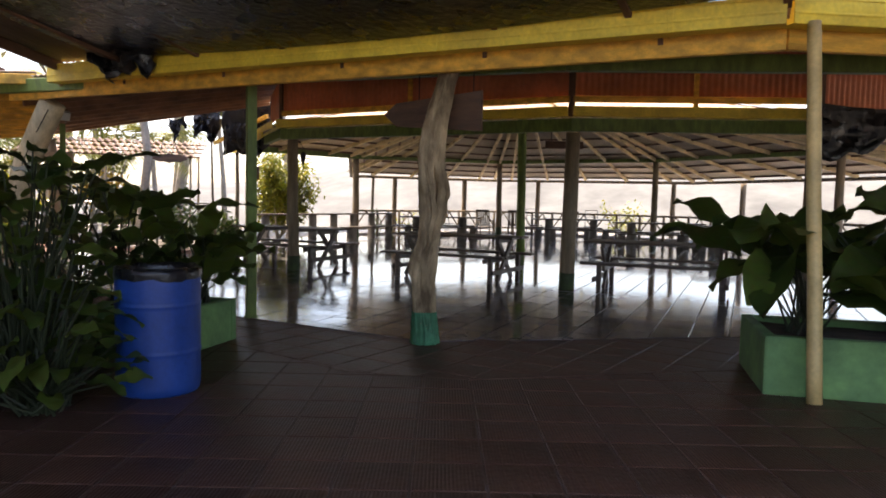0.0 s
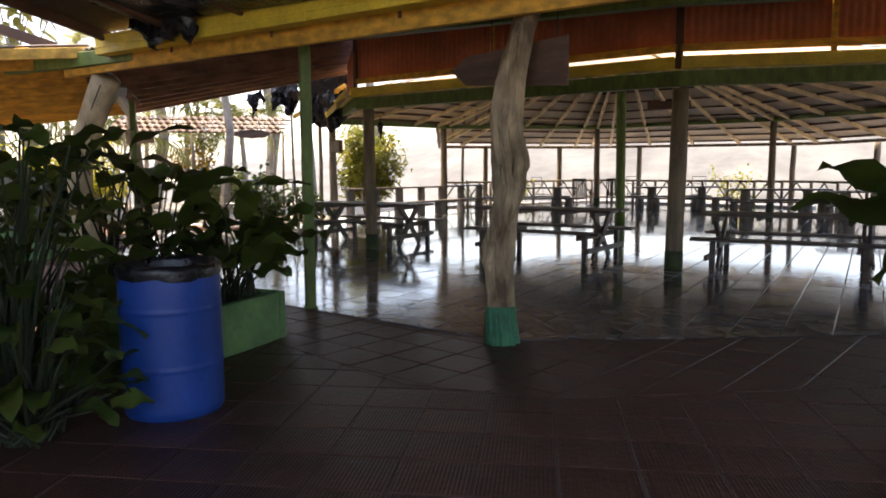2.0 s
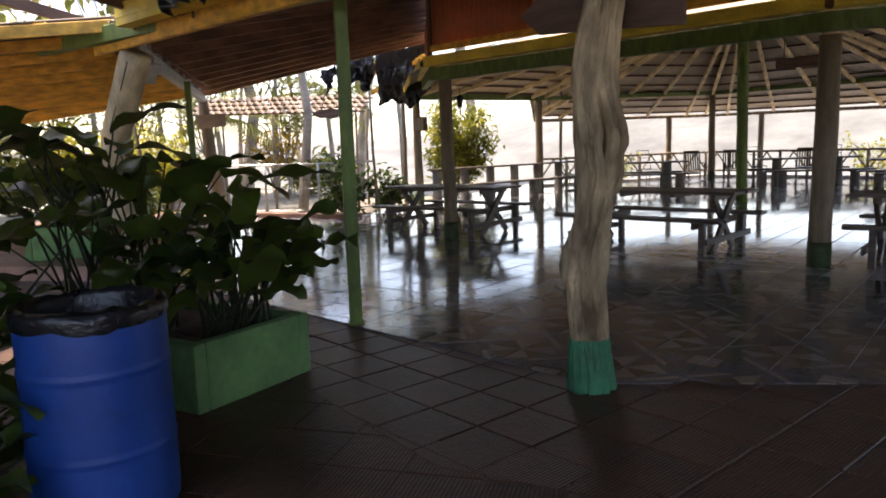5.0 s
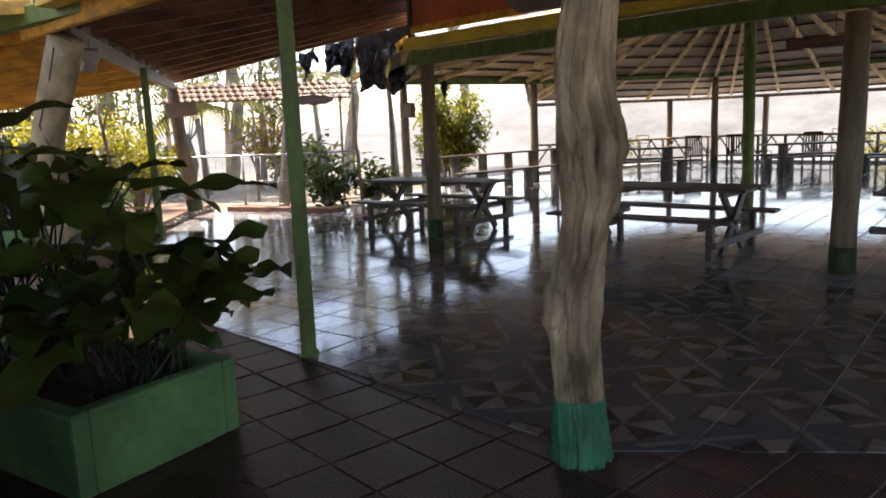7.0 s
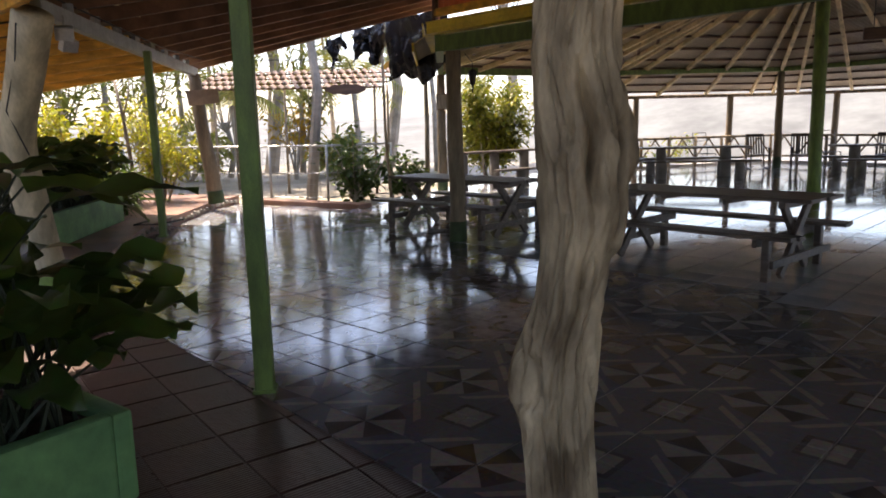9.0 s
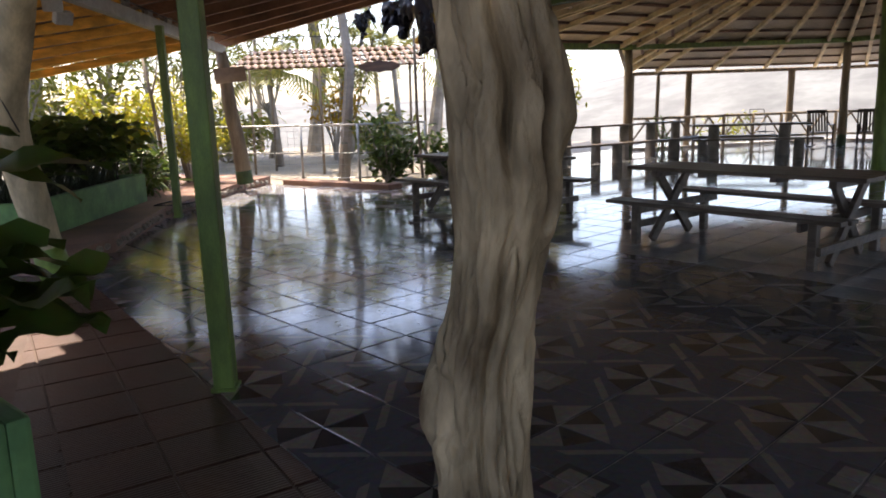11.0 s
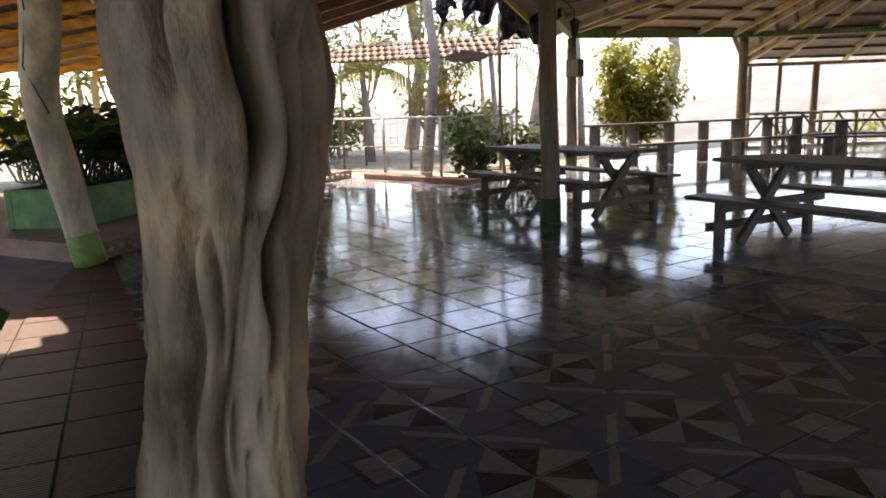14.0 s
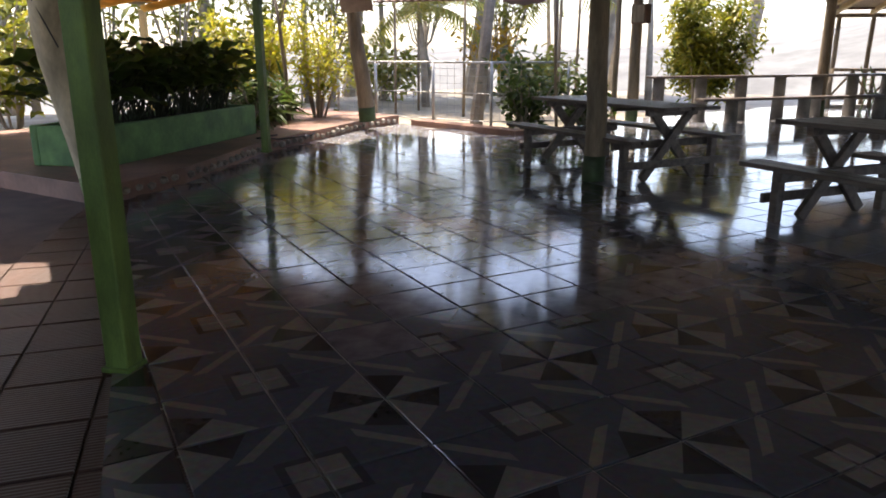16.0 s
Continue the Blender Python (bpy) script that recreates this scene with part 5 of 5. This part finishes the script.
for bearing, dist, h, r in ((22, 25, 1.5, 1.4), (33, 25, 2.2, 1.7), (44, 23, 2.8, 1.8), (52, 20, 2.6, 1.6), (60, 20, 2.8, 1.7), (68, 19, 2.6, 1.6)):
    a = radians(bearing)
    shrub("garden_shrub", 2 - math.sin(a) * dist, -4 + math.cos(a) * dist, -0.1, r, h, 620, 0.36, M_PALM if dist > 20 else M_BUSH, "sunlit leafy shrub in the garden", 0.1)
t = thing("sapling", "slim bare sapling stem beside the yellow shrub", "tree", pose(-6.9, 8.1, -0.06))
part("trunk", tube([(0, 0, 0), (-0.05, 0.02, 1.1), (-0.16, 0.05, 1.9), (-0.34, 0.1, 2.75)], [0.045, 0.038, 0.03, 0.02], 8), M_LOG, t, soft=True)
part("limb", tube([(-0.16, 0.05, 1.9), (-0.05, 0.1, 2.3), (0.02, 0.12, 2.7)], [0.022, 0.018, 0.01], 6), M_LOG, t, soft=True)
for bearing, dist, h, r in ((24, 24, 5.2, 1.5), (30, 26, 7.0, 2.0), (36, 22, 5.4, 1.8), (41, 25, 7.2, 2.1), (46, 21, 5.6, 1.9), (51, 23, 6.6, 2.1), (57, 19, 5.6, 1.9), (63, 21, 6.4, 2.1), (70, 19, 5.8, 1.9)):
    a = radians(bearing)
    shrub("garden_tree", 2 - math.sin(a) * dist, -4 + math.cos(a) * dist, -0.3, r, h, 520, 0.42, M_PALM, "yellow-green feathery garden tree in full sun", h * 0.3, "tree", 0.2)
shrub("garden_tree", -4.6, 11.0, -0.06, 3.2, 8.2, 1500, 0.42, M_BUSH, "spreading shade tree over the fence corner", 4.9, "tree", 0.34)
shrub("flowering_shrub", -8.0, 17.5, -0.06, 1.0, 2.6, 300, 0.25, M_YELLOWLEAF, "shrub with orange-yellow blossom beyond the fence", 0.8)

# ---------------- unseen plain walls, added to keep daylight off the entrance ---
for nm, a, b in (("wall_left", (-4.2, -12.9), (-4.2, 0.3)), ("wall_right", (10.6, -12.9), (10.6, -3.2))):
    a, b = Vector((*a, 0)), Vector((*b, 0))
    bm = beam(a + Vector((0, 0, 1.9)), b + Vector((0, 0, 1.9)), 0.15, 3.9, 0.0)
    tagged(part(nm, bm, M_WALL), "plain brown wall added out of view to block side daylight", "wall", "", "structure")

# ---------------- small fixtures ----------------


def spot_lamp(x, y, z, rz, name="spot_lamp"):
    t = thing(name, "small pale floodlight fixed under the roof beam", "lamp", pose(x, y, z, 0, 0, rz))
    part("housing", box((0.16, 0.09, 0.12), pose(0, 0, -0.06, 25), 0.012, 2), M_LAMP, t)
    part("bracket", box((0.02, 0.02, 0.12), pose(0, 0.03, 0.04), 0.003), M_STEEL, t)


spot_lamp(-2.85, 1.95, 2.55, 40)
spot_lamp(-3.2, 2.4, 2.5, 70)
t = thing("meter_box", "dark electric box on the ring post", "box", pose(R0.x + 0.12, R0.y - 0.16, 2.1, 0, 0, -20))
part("case", box((0.34, 0.18, 0.36), None, 0.012, 2), M_BROWNWOOD, t)
part("lid", box((0.30, 0.02, 0.32), pose(0, -0.1, 0), 0.006), M_LOG, t)
t = thing("hung_plank", "dark plank hung from the pavilion rafters", "plank", pose(6.55, 10.2, 2.95, 0, 0, -8))
part("plank", box((1.0, 0.10, 0.20), None, 0.02, 2), M_SIGN, t)
for x in (-0.35, 0.35):
    part("hanger", tube([(x, 0, 0.1), (x, 0, 1.1)], [0.008] * 2, 5), M_WIRE, t)
t = thing("lantern", "small black glazed lantern hung by the log post", "lamp", pose(0.06, 6.25, 2.23))
part("cage", tube([(0, 0, -0.10), (0, 0, 0.06)], [0.035, 0.062], 6), M_WIRE, t)
part("cap", tube([(0, 0, 0.062), (0, 0, 0.11)], [0.075, 0.015], 6), M_WIRE, t)
part("hook", tube([(0, 0, 0.11), (0, 0, 0.2), (-0.06, -0.2, 0.3)], [0.006] * 3, 5), M_WIRE, t)
part("pendant", tube([(0, 0, -0.22), (0, 0, -0.10)], [0.006, 0.02], 5), M_WIRE, t)
cab = thing("cable", "thin black cable strung under the roof", "cable")
part("cable_run", tube([(-3.0, 1.6, 2.9), (-4.2, 5.5, 2.72), (-5.7, 9.0, 2.9), (-4.5, 12.0, 3.1)], [0.008] * 4, 5), M_WIRE, cab)
cab = thing("cable", "thin black cable coiled round the pale trunk post", "cable")
part("cable_run", tube([(-2.8, 1.35, 2.5), (-3.05, 1.55, 2.2), (-3.25, 1.6, 1.8), (-3.2, 1.75, 1.4)], [0.007] * 4, 5), M_WIRE, cab)
hose = thing("garden_hose", "dark garden hose lying on the raised walkway", "hose")
part("hose", tube([(-4.9, 6.6, 0.185), (-4.7, 6.3, 0.185), (-4.75, 5.7, 0.185), (-5.1, 5.6, 0.185), (-5.2, 6.1, 0.185)], [0.012] * 5, 6), M_WIRE, hose, soft=True)

# ---------------- floor tiles ----------------
TS = 0.40


def tile_mesh(name, material, turn, size=TS, gap=0.007, h=0.012):
    a, b = size / 2 - gap / 2, size / 2 - gap / 2 - 0.004
    v = [(-a, -a, -h), (a, -a, -h), (a, a, -h), (-a, a, -h), (-a, -a, -0.003), (a, -a, -0.003), (a, a, -0.003), (-a, a, -0.003), (-b, -b, 0), (b, -b, 0), (b, b, 0), (-b, b, 0)]
    f = [(8, 9, 10, 11)] + [(i, (i + 1) % 4, (i + 1) % 4 + 4, i + 4) for i in range(4)] + [(i + 4, (i + 1) % 4 + 4, (i + 1) % 4 + 8, i + 8) for i in range(4)]
    return v, f


def tile_uv(x, y, turn, size=TS):
    u, v = x / size + 0.5, y / size + 0.5
    return ((u, v), (v, 1 - u), (1 - u, 1 - v), (1 - v, u))[turn]


def clip_poly(poly, lines):
    """Cut a convex outline (x, y) to the left side of each line (a, b)."""
    for (ax, ay), (bx, by) in lines:
        res = []
        for (x0, y0), (x1, y1) in zip(poly, poly[1:] + poly[:1]):
            d0 = (bx - ax) * (y0 - ay) - (by - ay) * (x0 - ax)
            d1 = (bx - ax) * (y1 - ay) - (by - ay) * (x1 - ax)
            if d0 >= 0:
                res.append((x0, y0))
            if d0 * d1 < 0:
                f = d0 / (d0 - d1)
                res.append((x0 + (x1 - x0) * f, y0 + (y1 - y0) * f))
        poly = res
        if len(poly) < 3:
            return []
    return poly


def tiling(parent, origin, angle, size, accept, choose, near, limit, z, jitter, cut=(), gap=0.011):
    """Lay square tiles over a lattice: those that near() picks are objects, the rest one joined mesh for each material."""
    c, s = math.cos(angle), math.sin(angle)
    shared, joined, count = {}, {}, 0
    V, F = tile_mesh("", None, 0, size, gap)
    for p in range(-70, 70):
        for q in range(-70, 70):
            lx, ly = (p + 0.5) * size, (q + 0.5) * size
            x, y = origin[0] + lx * c - ly * s, origin[1] + lx * s + ly * c
            k = size / 2 - gap / 2
            full = [(x + vx * c - vy * s, y + vx * s + vy * c) for vx, vy in ((-k, -k), (k, -k), (k, k), (-k, k))]
            shape = clip_poly(full, cut)
            if len(shape) < 3:
                continue
            crossed = shape != full
            if not crossed and not accept(x, y):
                continue
            if crossed and not accept(sum(w[0] for w in shape) / len(shape), sum(w[1] for w in shape) / len(shape)):
                continue
            m, turn = choose(x, y, p, q, lx, ly)
            dz = z + rnd.uniform(-jitter, jitter)
            if crossed:
                jv, jf, ju = joined.setdefault(m, ([], [], []))
                n0, w = len(jv), len(shape)
                for hz in (0, -0.012):
                    jv.extend((a, b, dz + hz) for a, b in shape)
                faces = [tuple(range(n0, n0 + w))] + [(n0 + i, n0 + w + i, n0 + w + (i + 1) % w, n0 + (i + 1) % w) for i in range(w)]
                jf.extend(faces)
                for f in faces:
                    for i in f:
                        ax, ay = jv[i][0] - x, jv[i][1] - y
                        ju.append(tile_uv(ax * c + ay * s, -ax * s + ay * c, turn, size))
                continue
            if near(x, y) and count < limit:
                count += 1
                if (m, turn) not in shared:
                    me = bpy.data.meshes.new("tile")
                    me.from_pydata(V, [], F)
                    uvl = me.uv_layers.new(name="UVMap")
                    for lp in me.loops:
                        co = V[lp.vertex_index]
                        uvl.data[lp.index].uv = tile_uv(co[0], co[1], turn, size)
                    me.materials.append(m)
                    shared[(m, turn)] = me
                o = new("tile", shared[(m, turn)])
                o.parent = parent
                o.matrix_basis = pose(x, y, dz, rnd.uniform(-0.12, 0.12), rnd.uniform(-0.12, 0.12), math.degrees(angle))
            else:
                jv, jf, ju = joined.setdefault(m, ([], [], []))
                n0 = len(jv)
                for vx, vy, vz in V:
                    jv.append((x + vx * c - vy * s, y + vx * s + vy * c, dz + vz))
                for f in F:
                    jf.append(tuple(i + n0 for i in f))
                    ju.extend(tile_uv(V[i][0], V[i][1], turn, size) for i in f)
    for m, (jv, jf, ju) in joined.items():
        me = bpy.data.meshes.new("tile_rest")
        me.from_pydata(jv, [], jf)
        uvl = me.uv_layers.new(name="UVMap")
        uvl.data.foreach_set("uv", [k for w in ju for k in w])
        me.materials.append(m)
        o = new("tile_rest", me)
        o.parent = parent
        tagged(o, kind="stuff")


VA = radians(-29)
AB = (FB - FA).normalized()


def beyond(x, y):
    return (Vector((x, y, 0)) - FA).dot(Vector((-AB.y, AB.x, 0))) > -0.1


def pick(x, y, p, q, lx, ly):
    turn = (0, 1, 3, 2)[(p % 2) + 2 * (q % 2)]
    if beyond(x, y) or x > 7.5 or y > 6.5:
        return M_PLAIN, turn
    if -3.25 < lx < -0.75 and ly > -0.25:
        return (M_MAUVE if (p * 7 + q * 3) % 5 < 4 else M_PATTERN), turn
    return M_PATTERN, turn


def off_walls(x, y):
    return inside(FLOOR_EDGE, x, y)


EDGE_CUT = [((-3.36, 2.33), (1.95, -1.45)), ((1.95, -1.45), (5.6, -1.2))]
tiling(floor_hall, (1.70, 0.53), VA, TS, off_walls, pick, lambda x, y: -1.2 < x < 4.6 and -1.6 < y < 4.2, 280, 0.006, 0.0012, EDGE_CUT)

SEAM = [(-9, 2.6), (-3.2, 2.6), (0.2, 0.3), (2.05, -1.1), (12, -0.8), (12, -2.2), (4.3, -2.75), (2.2, -3.0), (1.2, -2.7), (-0.4, -1.1), (-9, 0.4)]
SEAM_CUT = [((-9, 7.5), (1.2, -2.7)), ((1.2, -2.7), (2.2, -3.0)), ((2.2, -3.0), (4.3, -2.75))]
CX = [(-9, -14), (12, -14), (12, -1.9), (4.3, -2.5), (2.2, -2.7), (1.3, -2.4), (-0.2, -0.8), (-9, 0.7)]
RIBS = lambda x, y, p, q, lx, ly: (M_RIB, 0)
tiling(floor_walk, (0, -0.1), math.atan2(ND.y, ND.x), 0.39, lambda x, y: inside(SEAM, x, y), RIBS, lambda x, y: -1.0 < x < 4.4 and -3.2 < y, 130, -0.002, 0.001, SEAM_CUT, 0.013)
tiling(floor_walk, (1.65, -4.4), radians(-6), 0.39, lambda x, y: inside(CX, x, y), RIBS, lambda x, y: -0.2 < x < 4.4 and -5.6 < y < -2.6, 130, -0.006, 0.001, (), 0.013)
